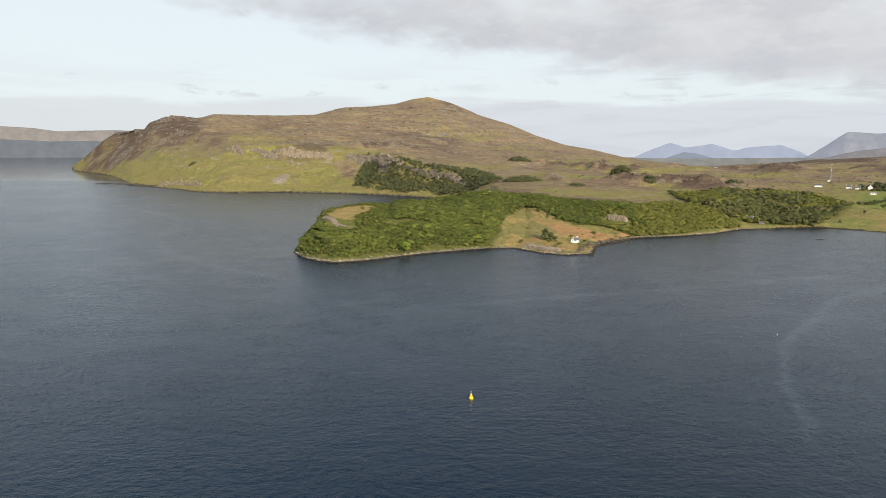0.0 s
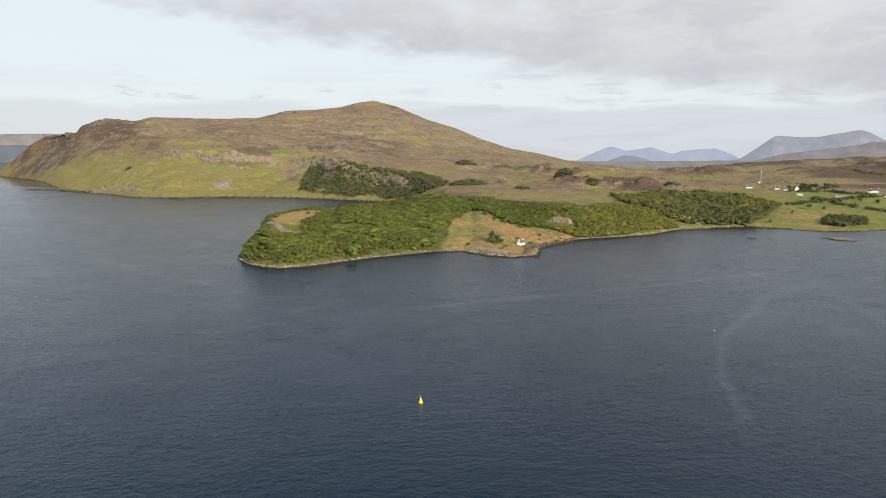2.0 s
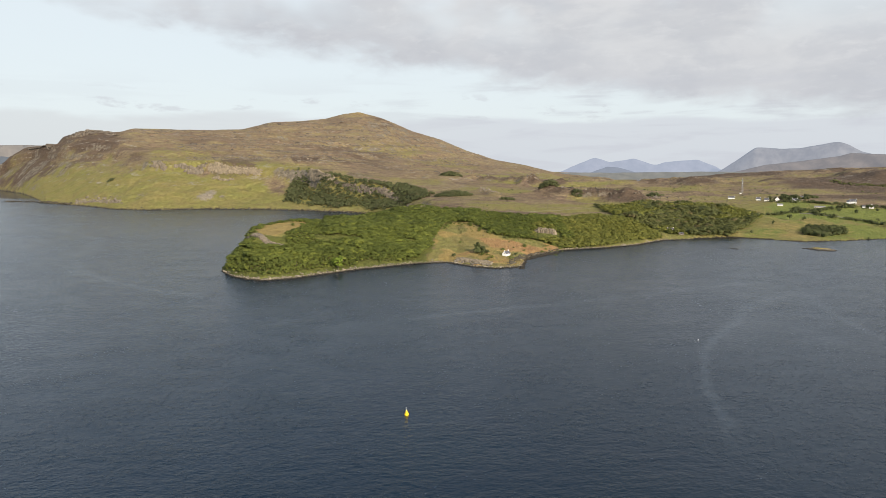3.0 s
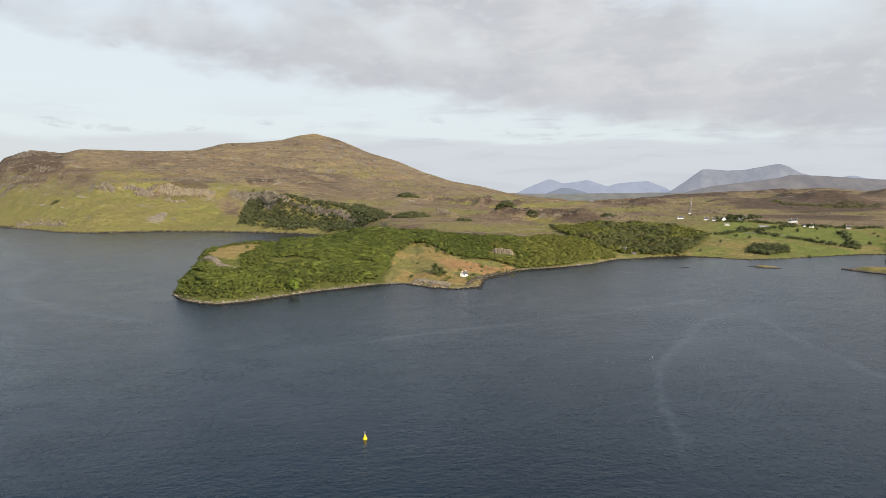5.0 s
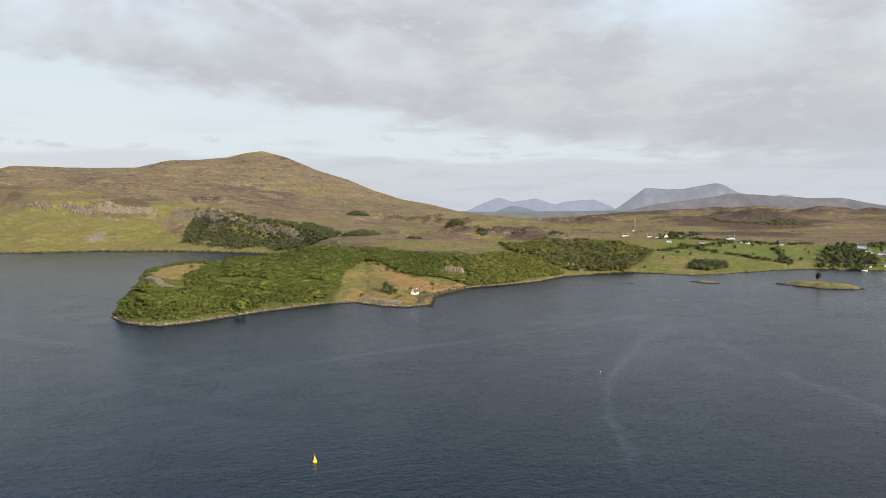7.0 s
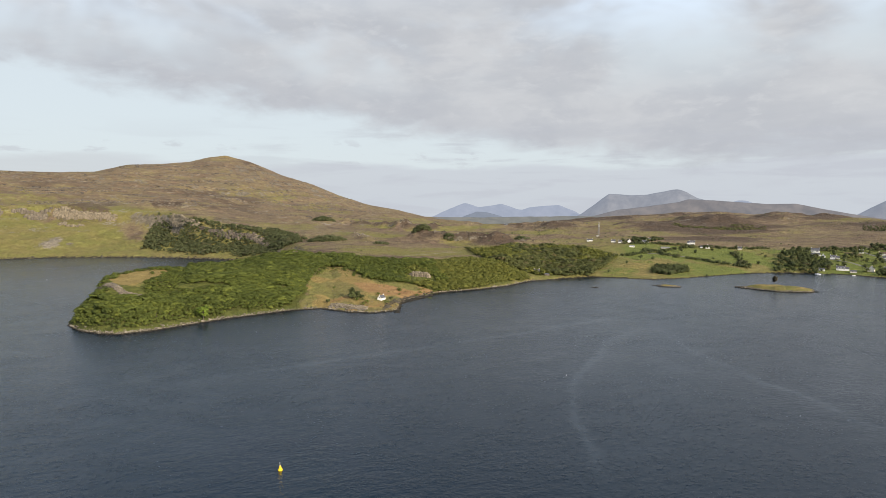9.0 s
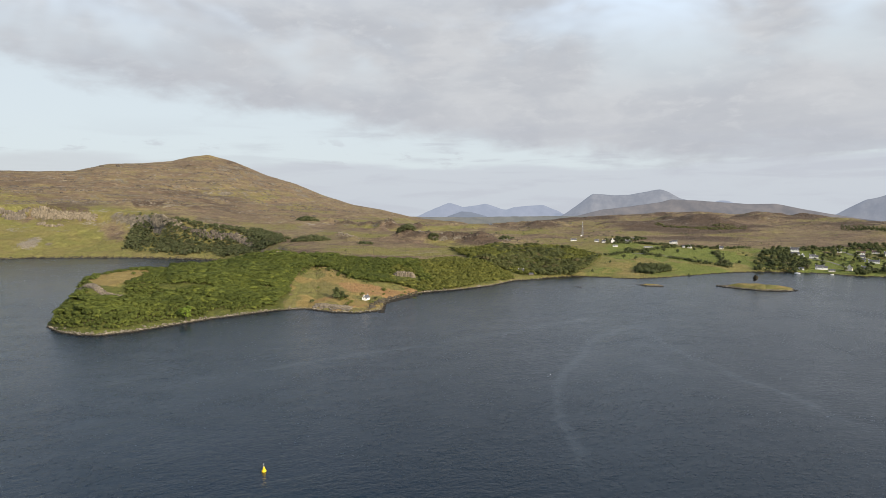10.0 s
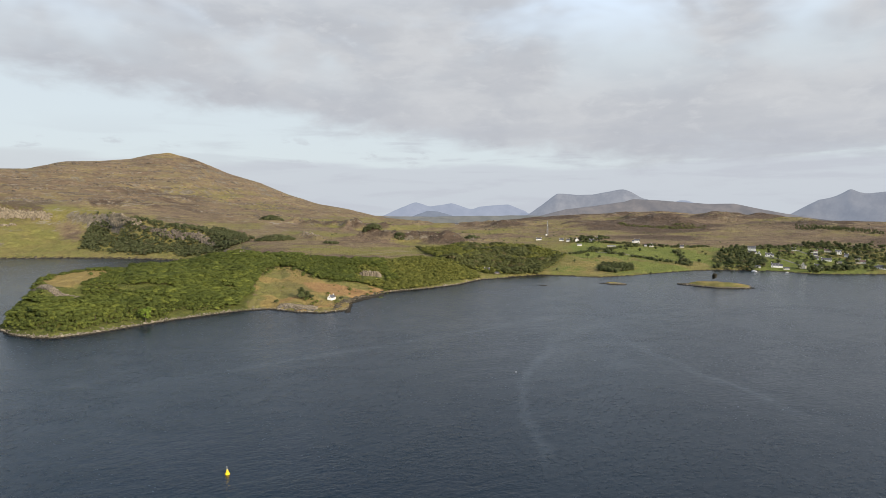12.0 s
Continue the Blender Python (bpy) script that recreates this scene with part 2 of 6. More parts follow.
def height(x, y):
    """Ground height over the sea."""
    r0, th0 = np.hypot(x, y), np.degrees(np.arctan2(x, y))
    far = smooth(1200, 2500, r0)
    # small bends of every line
    far = far * (0.35 + 0.65 * smooth(300, 800, np.abs(r0 - 1450) + 800 * (th0 < -8)))
    wob = fbm(x, y, 60, 4, 3) * (3 + 22 * far) + fbm(x, y, 260, 3, 9) * (1.0 + 30 * far)
    calm = 1 - np.exp(-np.abs(r0 - np.interp(th0, TABLE_TH, RIDGE[0])) / 260)
    shore_d = r0 - np.interp(th0, TABLE_TH, SHORE[0])
    calm = calm * smooth(5, 60, np.abs(shore_d)) * (0.25 + 0.75 * calm)
    gully = (fbm(x, y, 130, 4, 21) * 34 + fbm(x, y, 34, 3, 23) * 12) * (1 - 0.75 * smooth(-8, -5, th0)) * smooth(20, 90, shore_d) * (1 - smooth(3, 6, th0)) * (1 - smooth(250, 500, shore_d))
    cliff = smooth(-22, -18.3, th0)
    cliff = np.clip(cliff, 0, 1)
    soft = 130 * (1 - cliff)
    top_r = np.interp(th0, TABLE_TH, TOP[0])
    calm = calm * (1 - 0.82 * cliff * np.exp(-((r0 - top_r) / 90) ** 2))
    main, rs, zs = loft(th0, r0 + (wob + gully) * calm, [SHORE, FOOT, TOP, MOOR, RIDGE], 0.08, 0.25, soft)
    main = main + 1.1 * smooth(0.5, 4.5, shore_d) * (1 - smooth(20, 60, shore_d))
    # ledges of the hill and knolls of the moor
    up = smooth(60, 140, main)
    step = 26.0
    q = (main + 9 * fbm(x, y, 420, 3, 5)) / step
    ledge = (smooth(0.30, 0.62, q - np.floor(q)) - (q - np.floor(q))) * step
    near_top = 1 - np.exp(-np.abs(r0 - rs[4]) / 150)
    main = main + ledge * 0.55 * up * near_top
    moorish = smooth(0, 200, r0 - rs[2]) * near_top * (1 - smooth(-100, 150, r0 - rs[4]) * smooth(8, 14, th0))
    main = main + moorish * (fbm(x, y, 320, 4, 31) * 8 + fbm(x, y, 95, 4, 33) * 4.5 * up + np.maximum(fbm(x, y, 120, 4, 37), 0) * 9 * (1 - 0.5 * up)) * smooth(900, 1900, r0)
    main = main + (fbm(x, y, 38, 4, 41) * 1.1) * smooth(6, 40, shore_d)
    main = main + swell(x, y)[0]
    main = main - 60 * (1 - smooth(-30.7, -30.1, th0)) * smooth(2000, 2100, r0)
    h_wob = fbm(x, y, 30, 4, 51) * 3.5
    head, hr, hz = loft(th0, r0 + h_wob * smooth(0, 16, r0 - np.interp(th0, TABLE_TH, H_FRONT[0])), [H_FRONT, H_BROW, H_BACK, H_REAR], 0.12, 0.2)
    fd = r0 - hr[0]
    head = head + 1.2 * smooth(0.5, 4.5, fd) * (1 - smooth(20, 60, fd))
    head = np.where((th0 < -13.45) | (th0 > 9), -8.0, head) + np.where(head > 3, fbm(x, y, 25, 3, 61) * 0.7, 0)
    return np.maximum(main, head)


def bearing(th, r):
    return r * math.sin(radians(th)), r * math.cos(radians(th))


def inside(poly, x, y):
    """Which points lie within the outline."""
    p = np.array(poly, float)
    hit = np.zeros(np.shape(x), bool)
    for (x0, y0), (x1, y1) in zip(p, np.roll(p, -1, axis=0)):
        cross = (y0 > y) != (y1 > y)
        xi = x0 + (y - y0) * (x1 - x0) / ((y1 - y0) if y1 != y0 else 1e-9)
        hit ^= cross & (x < xi)
    return hit

PASTURE = [(-136, 716), (-134, 742), (-121, 762), (-102, 788), (-77, 790), (-85, 733), (-95, 678), (-101, 662), (-112, 662), (-124, 682)]
MEADOW = [(50, 657), (54, 680), (68, 709), (67, 733), (77, 773), (89, 819), (112, 857), (128, 810), (133, 777), (153, 753), (183, 762), (210, 747), (219, 730), (197, 711), (160, 662), (149, 629), (101, 630), (75, 659)]
SCARP_WOOD = [(89, 819), (85, 892), (144, 913), (205, 860), (329, 904), (347, 849), (391, 841), (385, 810), (282, 751), (223, 734), (189, 759), (147, 757), (129, 817), (116, 859)]
BAY_WOOD = [(375, 1051), (415, 1041), (482, 1107), (578, 1129), (636, 1114), (624, 984), (621, 954), (577, 909), (498, 829), (456, 825), (418, 833), (391, 841), (347, 849), (355, 930)]
GORSE = [(612, 843), (642, 863), (681, 849), (659, 816), (600, 791), (594, 816)]
CRAG_WOODS = [[(-196, 1444), (-201, 1501), (-200, 1582), (-198, 1605), (-159, 1574), (-153, 1552), (-171, 1555), (-153, 1497), (-151, 1434), (-178, 1426)],
              [(-138, 1395), (-138, 1463), (-128, 1499), (-91, 1449), (-65, 1431), (-36, 1409), (-40, 1392), (-44, 1334), (-86, 1344)],
              [(-33, 1341), (-27, 1394), (6, 1372), (26, 1337), (37, 1317), (27, 1249), (-15, 1298)],
              [(28, 1258), (42, 1318), (43, 1341), (31, 1375), (64, 1453), (102, 1356), (110, 1260), (95, 1200), (55, 1230)],
              [(-113, 1483), (-111, 1505), (-75, 1468), (-31, 1429), (20, 1439), (37, 1444), (36, 1381), (6, 1383), (-40, 1416), (-74, 1440)]]
PLANTATION = [(1549, 1252), (1581, 1152), (1536, 1005), (1493, 969), (1451, 1057), (1488, 1193)]
MOOR_SCRUB = [(1210, 1561), (1349, 1524), (1430, 1448), (1296, 1322), (1197, 1397), (1137, 1492)]
VILLAGE_WOOD = [(799, 793), (842, 834), (944, 912), (990, 925), (979, 886), (954, 836), (923, 792), (879, 762), (849, 759), (833, 777)]
VILLAGE_BELT = [(955, 932), (1035, 899), (1093, 871), (1128, 894), (1165, 871), (1167, 830), (1228, 798), (1185, 769), (1150, 786), (1107, 827), (1066, 853), (1004, 872)]
SHORE_BELT = [(913, 719), (1017, 718), (976, 677), (900, 698)]
FIELDS = [(499, 821), (641, 970), (719, 1108), (786, 1086), (834, 1020), (942, 952), (1087, 883), (1200, 775), (1006, 648), (910, 687), (853, 763), (765, 795), (621, 771)]
DRY_FIELD = [(500, 824), (591, 910), (676, 932), (693, 847), (668, 790), (584, 777)]
HEDGE_A = [(723, 1025), (718, 988), (720, 952), (730, 927)]
HEDGE_B = [(736, 923), (750, 892), (759, 855), (773, 832), (777, 817)]
HEDGE_C = [(860, 945), (822, 890), (785, 831)]
HEDGE_D = [(512, 887), (564, 920), (628, 977)]
HEDGE_E = [(722, 1100), (786, 1080), (834, 1020), (880, 985), (942, 952)]
HEDGE_F = [(640, 965), (700, 985), (760, 1000), (834, 1018)]
ROW_E = [(773, 1106), (892, 1200), (904, 1249)]
COPSES = [(151, 1201, 44.3, 24.2), (215, 1787, 39.0, 24.0), (237, 1125, 16.2, 8.6), (349, 1250, 23.7, 15.1), (-657, 1667, 10.4, 10.4), (389, 1191, 14.6, 9.3), (563, 1223, 22.4, 8.9)]
CRAG_FOOT = [(-136, 700), (-134, 668), (-118, 646), (-100, 640), (-88, 648), (-95, 678), (-112, 662), (-124, 682)]
SCARP_FACE = [(199, 764), (231, 755), (237, 786), (203, 795)]
SCREE = [(-411, 1470), (-393, 1508), (-382, 1545), (-365, 1511), (-369, 1470)]
BROWN_BANK = [(-284, 1627), (-260, 1640), (-213, 1614), (-206, 1492), (-234, 1508), (-265, 1566)]
BROWN_HANG = [(-449, 1602), (-447, 1678), (-411, 1670), (-402, 1652), (-440, 1626)]
CAPE_DARK = [(-1433, 2507), (-1440, 2640), (-1300, 2640), (-1180, 2640), (-1090, 2720), (-950, 2560), (-860, 2300), (-767, 2043), (-777, 2029), (-867, 2074), (-956, 2141), (-993, 2119), (-1030, 2082), (-1126, 2162), (-1285, 2341)]
CAPE_BROWN = [(-815, 2112), (-677, 2030), (-582, 1725), (-628, 1759), (-767, 1981)]
MEADOW_GREEN = [(88, 700), (96, 735), (124, 740), (128, 690), (128, 670), (150, 650), (170, 668), (166, 690), (140, 680), (118, 690)]
MEADOW_GREEN_BACK = [(150, 748), (157, 764), (184, 788), (205, 740), (196, 724), (172, 738)]
MEADOW_PINK = [(120, 746), (145, 742), (172, 734), (192, 722), (185, 708), (158, 690), (128, 700)]
CLEARING = [(-62, 676), (-50, 672), (-28, 690), (-14, 694), (-14, 703), (-34, 700), (-54, 690), (-66, 684)]

# ---- materials ----
def material(name):
    m = bpy.data.materials.new(name)
    m.use_nodes = True
    N, L = m.node_tree.nodes, m.node_tree.links
    return m, N, L, N["Principled BSDF"]


def put(N, L, socket, v):
    if isinstance(v, (int, float)):
        socket.default_value = v
    elif isinstance(v, tuple):
        socket.default_value = (*v, 1) if len(v) == 3 else v
    else:
        L.new(v, socket)


def n_math(N, L, op, a, b=0.0, c=None):
    n = N.new("ShaderNodeMath")
    n.operation = op
    put(N, L, n.inputs[0], a), put(N, L, n.inputs[1], b)
    if c is not None:
        put(N, L, n.inputs[2], c)
    return n.outputs[0]


def n_mix(N, L, fac, a, b, blend="MIX"):
    n = N.new("ShaderNodeMix")
    n.data_type, n.blend_type = "RGBA", blend
    put(N, L, n.inputs[0], fac), put(N, L, n.inputs[6], a), put(N, L, n.inputs[7], b)
    return n.outputs[2]


def n_noise(N, L, vec, scale, detail=4.0, rough=0.55, low=None, high=None):
    n = N.new("ShaderNodeTexNoise")
    n.inputs["Scale"].default_value, n.inputs["Detail"].default_value, n.inputs["Roughness"].default_value = scale, detail, rough
    L.new(vec, n.inputs["Vector"])
    if low is None:
        return n.outputs["Fac"]
    return n_range(N, L, n.outputs["Fac"], low, high)


def n_range(N, L, v, low, high, to0=0.0, to1=1.0):
    r = N.new("ShaderNodeMapRange")
    r.interpolation_type = "SMOOTHSTEP"
    for k, val in (("From Min", low), ("From Max", high), ("To Min", to0), ("To Max", to1)):
        r.inputs[k].default_value = val
    put(N, L, r.inputs["Value"], v)
    return r.outputs[0]


def n_attr(N, name):
    n = N.new("ShaderNodeAttribute")
    n.attribute_name = name
    return n.outputs["Fac"]


def n_scale(N, L, vec, s):
    mp = N.new("ShaderNodeMapping")
    mp.inputs["Scale"].default_value = s
    L.new(vec, mp.inputs[0])
    return mp.outputs[0]


def n_bump(N, L, h, strength, dist, bsdf):
    b = N.new("ShaderNodeBump")
    b.inputs["Strength"].default_value, b.inputs["Distance"].default_value = strength, dist
    L.new(h, b.inputs["Height"])
    L.new(b.outputs[0], bsdf.inputs["Normal"])


def ground_material():
    m, N, L, b = material("hill_ground")
    pos = N.new("ShaderNodeNewGeometry").outputs["Position"]
    wide, mid = n_noise(N, L, pos, 0.004, 5.0, 0.6, 0.38, 0.62), n_noise(N, L, pos, 0.02, 6.0, 0.65, 0.35, 0.65)
    fine, tiny = n_noise(N, L, pos, 0.09, 6.0, 0.7, 0.3, 0.7), n_noise(N, L, pos, 0.45, 4.0, 0.7, 0.3, 0.7)
    tuft = n_noise(N, L, n_scale(N, L, pos, (1, 1, 3)), 0.045, 8.0, 0.75, 0.42, 0.62)
    # heather moor with paler grass between
    heather = n_mix(N, L, fine, (0.136, 0.096, 0.066), (0.212, 0.156, 0.100))
    pale = n_mix(N, L, tiny, (0.225, 0.180, 0.090), (0.295, 0.240, 0.122))
    strata = n_noise(N, L, n_scale(N, L, pos, (0.5, 0.5, 2.4)), 0.07, 8.0, 0.75, 0.42, 0.60)
    moor = n_mix(N, L, n_math(N, L, "MULTIPLY", tuft, n_math(N, L, "MULTIPLY_ADD", wide, 0.7, 0.25)), heather, pale)
    moor = n_mix(N, L, n_math(N, L, "MULTIPLY", strata, n_range(N, L, wide, 0.0, 1.0, 0.62, 0.28)), moor, (0.098, 0.068, 0.050))
    clump = n_noise(N, L, pos, 0.13, 5.0, 0.7, 0.50, 0.64)
    moor = n_mix(N, L, n_math(N, L, "MULTIPLY", clump, 0.50), moor, (0.066, 0.046, 0.032))
    lay = n_scale(N, L, pos, (0.35, 0.8, 3.0))
    hollow = n_noise(N, L, lay, 0.03, 7.0, 0.7, 0.52, 0.64)
    moor = n_mix(N, L, n_math(N, L, "MULTIPLY", hollow, 0.55), moor, (0.088, 0.062, 0.046))
    back = n_noise(N, L, n_scale(N, L, pos, (0.4, 0.7, 2.0)), 0.018, 6.0, 0.65, 0.50, 0.66)
    moor = n_mix(N, L, n_math(N, L, "MULTIPLY", back, 0.50), moor, (0.205, 0.178, 0.070))
    # hill grass
    grass = n_mix(N, L, fine, (0.142, 0.138, 0.040), (0.198, 0.186, 0.058))
    grass = n_mix(N, L, n_math(N, L, "MULTIPLY", mid, 0.5), grass, (0.215, 0.162, 0.070))
    grass = n_mix(N, L, n_math(N, L, "MULTIPLY", clump, 0.30), grass, (0.090, 0.076, 0.034))
    field = n_mix(N, L, fine, (0.108, 0.132, 0.030), (0.152, 0.176, 0.042))
    field = n_mix(N, L, n_math(N, L, "MULTIPLY", mid, 0.45), field, (0.160, 0.165, 0.045))
    bracken = n_mix(N, L, fine, (0.262, 0.148, 0.068), (0.295, 0.190, 0.080))
    dry = n_mix(N, L, fine, (0.222, 0.164, 0.056), (0.285, 0.212, 0.078))
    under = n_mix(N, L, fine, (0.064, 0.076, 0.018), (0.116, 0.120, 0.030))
    stone = n_mix(N, L, fine, (0.095, 0.078, 0.058), (0.255, 0.220, 0.165))
    stone = n_mix(N, L, n_math(N, L, "MULTIPLY", tiny, 0.5), stone, (0.055, 0.052, 0.045))
    shingle = n_mix(N, L, tiny, (0.140, 0.120, 0.092), (0.270, 0.235, 0.180))
    weed = n_mix(N, L, tiny, (0.020, 0.018, 0.013), (0.055, 0.045, 0.030))
    c = moor
    jitter = n_math(N, L, "MULTIPLY_ADD", fine, 0.5, n_math(N, L, "MULTIPLY_ADD", tiny, 0.3, -0.4))
    heath = n_mix(N, L, fine, (0.062, 0.044, 0.032), (0.114, 0.082, 0.056))
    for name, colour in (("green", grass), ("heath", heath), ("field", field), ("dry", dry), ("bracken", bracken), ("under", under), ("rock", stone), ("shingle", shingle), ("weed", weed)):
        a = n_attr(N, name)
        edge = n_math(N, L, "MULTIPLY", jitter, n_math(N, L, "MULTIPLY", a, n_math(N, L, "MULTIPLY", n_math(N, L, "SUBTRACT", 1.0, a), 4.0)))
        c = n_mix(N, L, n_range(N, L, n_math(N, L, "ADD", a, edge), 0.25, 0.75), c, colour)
    speck = n_noise(N, L, pos, 0.08, 7.0, 0.8, 0.61, 0.67)
    c = n_mix(N, L, n_math(N, L, "MULTIPLY", speck, n_range(N, L, n_attr(N, "hill"), 0.2, 0.8, 0.0, 0.85)), c, (0.30, 0.27, 0.22))
    # broken ledges of bare rock along the hill
    sep = N.new("ShaderNodeSeparateXYZ")
    L.new(pos, sep.inputs[0])
    level = n_math(N, L, "FRACT", n_math(N, L, "DIVIDE", n_math(N, L, "MULTIPLY_ADD", n_noise(N, L, pos, 0.005, 3.0, 0.55), 70.0, sep.outputs[2]), 19.0))
    ledge = n_range(N, L, n_math(N, L, "ABSOLUTE", n_math(N, L, "SUBTRACT", level, 0.5)), 0.15, 0.05)
    broken = n_math(N, L, "MULTIPLY", n_noise(N, L, pos, 0.05, 8.0, 0.75, 0.50, 0.60), n_noise(N, L, pos, 0.0042, 3.0, 0.6, 0.44, 0.58))
    bare = n_math(N, L, "MULTIPLY", ledge, n_math(N, L, "MULTIPLY", broken, n_range(N, L, n_attr(N, "hill"), 0.3, 0.9, 0.0, 0.85)))
    c = n_mix(N, L, bare, c, n_mix(N, L, tiny, (0.17, 0.150, 0.125), (0.33, 0.295, 0.24)))
    put(N, L, b.inputs["Base Color"], c)
    b.inputs["Roughness"].default_value = 0.95
    b.inputs["Specular IOR Level"].default_value = 0.15
    h = n_math(N, L, "ADD", n_math(N, L, "MULTIPLY", fine, 1.6), n_math(N, L, "MULTIPLY_ADD", tuft, 2.4, n_math(N, L, "MULTIPLY", tiny, 0.5)))
    n_bump(N, L, n_math(N, L, "MULTIPLY_ADD", clump, 1.6, h), 0.75, 1.2, b)
    return m


def water_material():
    m, N, L, b = material("sea_water")
    pos = N.new("ShaderNodeNewGeometry").outputs["Position"]
    b.inputs["IOR"].default_value = 1.333
    calm = n_noise(N, L, pos, 0.006, 6.0, 0.65, 0.36, 0.66)
    gust = n_noise(N, L, n_scale(N, L, pos, (1.0, 1.6, 1)), 0.03, 5.0, 0.65, 0.35, 0.65)
    # thin lines of foam drawn out by boats and currents: bends of the given centre, radius, breadth, middle and reach
    wander = n_math(N, L, "MULTIPLY", n_math(N, L, "SUBTRACT", n_noise(N, L, pos, 0.012, 4.0, 0.6), 0.5), 34.0)
    ragged = n_noise(N, L, pos, 0.09, 6.0, 0.75, 0.36, 0.70)
    foam = None
    for cx, cy, radius, breadth, mx, my, reach in FOAM_LINES:
        def far_from(x, y):
            d = N.new("ShaderNodeVectorMath")
            d.operation = "DISTANCE"
            L.new(pos, d.inputs[0])
            d.inputs[1].default_value = (x, y, 0)
            return d.outputs["Value"]
        off = n_math(N, L, "ABSOLUTE", n_math(N, L, "ADD", n_math(N, L, "SUBTRACT", far_from(cx, cy), radius), wander))
        one = n_math(N, L, "MULTIPLY", n_range(N, L, off, breadth * 0.75, 0.0), n_range(N, L, far_from(mx, my), reach, reach * 0.6))
        foam = one if foam is None else n_math(N, L, "MAXIMUM", foam, one)
    foam = n_math(N, L, "MULTIPLY", foam, n_math(N, L, "MULTIPLY_ADD", ragged, 0.7, 0.2))
    put(N, L, b.inputs["Base Color"], n_mix(N, L, n_math(N, L, "MULTIPLY", foam, 0.72), (0.0004, 0.0072, 0.0165), (0.040, 0.055, 0.072)))
    rip = n_noise(N, L, n_scale(N, L, pos, (0.8, 1.2, 1)), 1.0, 3.0, 0.6)
    chop = n_noise(N, L, n_scale(N, L, pos, (0.85, 1.1, 1)), 0.45, 4.0, 0.62)
    wave = n_noise(N, L, n_scale(N, L, pos, (0.8, 1.1, 1)), 0.20, 3.0, 0.55)
    h = n_math(N, L, "MULTIPLY_ADD", chop, 0.58, n_math(N, L, "MULTIPLY", rip, 0.30))
    h = n_math(N, L, "MULTIPLY_ADD", wave, 0.7, h)
    h = n_math(N, L, "MULTIPLY", h, n_math(N, L, "MULTIPLY_ADD", gust, 0.30, n_range(N, L, calm, 0.0, 1.0, 0.80, 0.65)))
    # a smooth reach far out in the sound
    sep = N.new("ShaderNodeSeparateXYZ")
    L.new(pos, sep.inputs[0])
    reach = n_math(N, L, "MULTIPLY_ADD", n_noise(N, L, pos, 0.01, 3.0, 0.5), 60.0, n_math(N, L, "MULTIPLY_ADD", sep.outputs[0], 0.05, sep.outputs[1]))
    rough_water = n_range(N, L, reach, 1770.0, 1880.0, 1.0, 0.10)
    h = n_math(N, L, "MULTIPLY", h, rough_water)
    # cat's-paws: small dark and bright flecks where the wind touches
    fleck = n_noise(N, L, n_scale(N, L, pos, (0.7, 0.9, 1)), 0.55, 3.0, 0.7, 0.30, 0.70)
    rough = n_math(N, L, "MULTIPLY_ADD", gust, 0.02, n_range(N, L, calm, 0.0, 1.0, 0.215, 0.175))
    rough = n_math(N, L, "ADD", rough, n_math(N, L, "MULTIPLY_ADD", fleck, 0.14, -0.07))
    put(N, L, b.inputs["Roughness"], n_math(N, L, "MULTIPLY", rough, n_range(N, L, reach, 1770.0, 1880.0, 1.0, 0.55)))
    n_bump(N, L, h, 0.54, 1.0, b)
    return m


def plain(name, colour, rough=0.7, vary=0.25, scale=0.6, metal=0.0, spec=0.4, bump=0.15):
    m, N, L, b = material(name)
    pos = N.new("ShaderNodeTexCoord").outputs["Object"]
    g = n_noise(N, L, pos, scale, 5.0, 0.6, 0.3, 0.7)
    f = n_noise(N, L, pos, scale * 7, 4.0, 0.6, 0.3, 0.7)
    dark = tuple(v * (1 - vary) for v in colour)
    light = tuple(min(1, v * (1 + vary * 0.5)) for v in colour)
    put(N, L, b.inputs["Base Color"], n_mix(N, L, n_math(N, L, "MULTIPLY_ADD", f, 0.4, n_math(N, L, "MULTIPLY", g, 0.6)), dark, light))
    b.inputs["Roughness"].default_value, b.inputs["Metallic"].default_value = rough, metal
    b.inputs["Specular IOR Level"].default_value = spec
    if bump:
        n_bump(N, L, f, bump, 0.05, b)
    return m


def stone_material(name, dark, light):
    """Weathered stone, each block its own tone, with weed where the tide wets it."""
    m, N, L, b = material(name)
    geo = N.new("ShaderNodeNewGeometry")
    pos = geo.outputs["Position"]
    g = n_noise(N, L, pos, 0.7, 6.0, 0.65, 0.3, 0.7)
    c = n_mix(N, L, n_math(N, L, "MULTIPLY_ADD", geo.outputs["Random Per Island"], 0.55, n_math(N, L, "MULTIPLY", g, 0.45)), dark, light)
    sep = N.new("ShaderNodeSeparateXYZ")
    L.new(pos, sep.inputs[0])
    tide = n_range(N, L, n_math(N, L, "MULTIPLY_ADD", g, -0.4, sep.outputs[2]), 0.95, 0.5)
    put(N, L, b.inputs["Base Color"], n_mix(N, L, tide, c, (0.022, 0.019, 0.014)))
    b.inputs["Roughness"].default_value = 0.9
    b.inputs["Specular IOR Level"].default_value = 0.2
    n_bump(N, L, g, 0.5, 0.3, b)
    return m


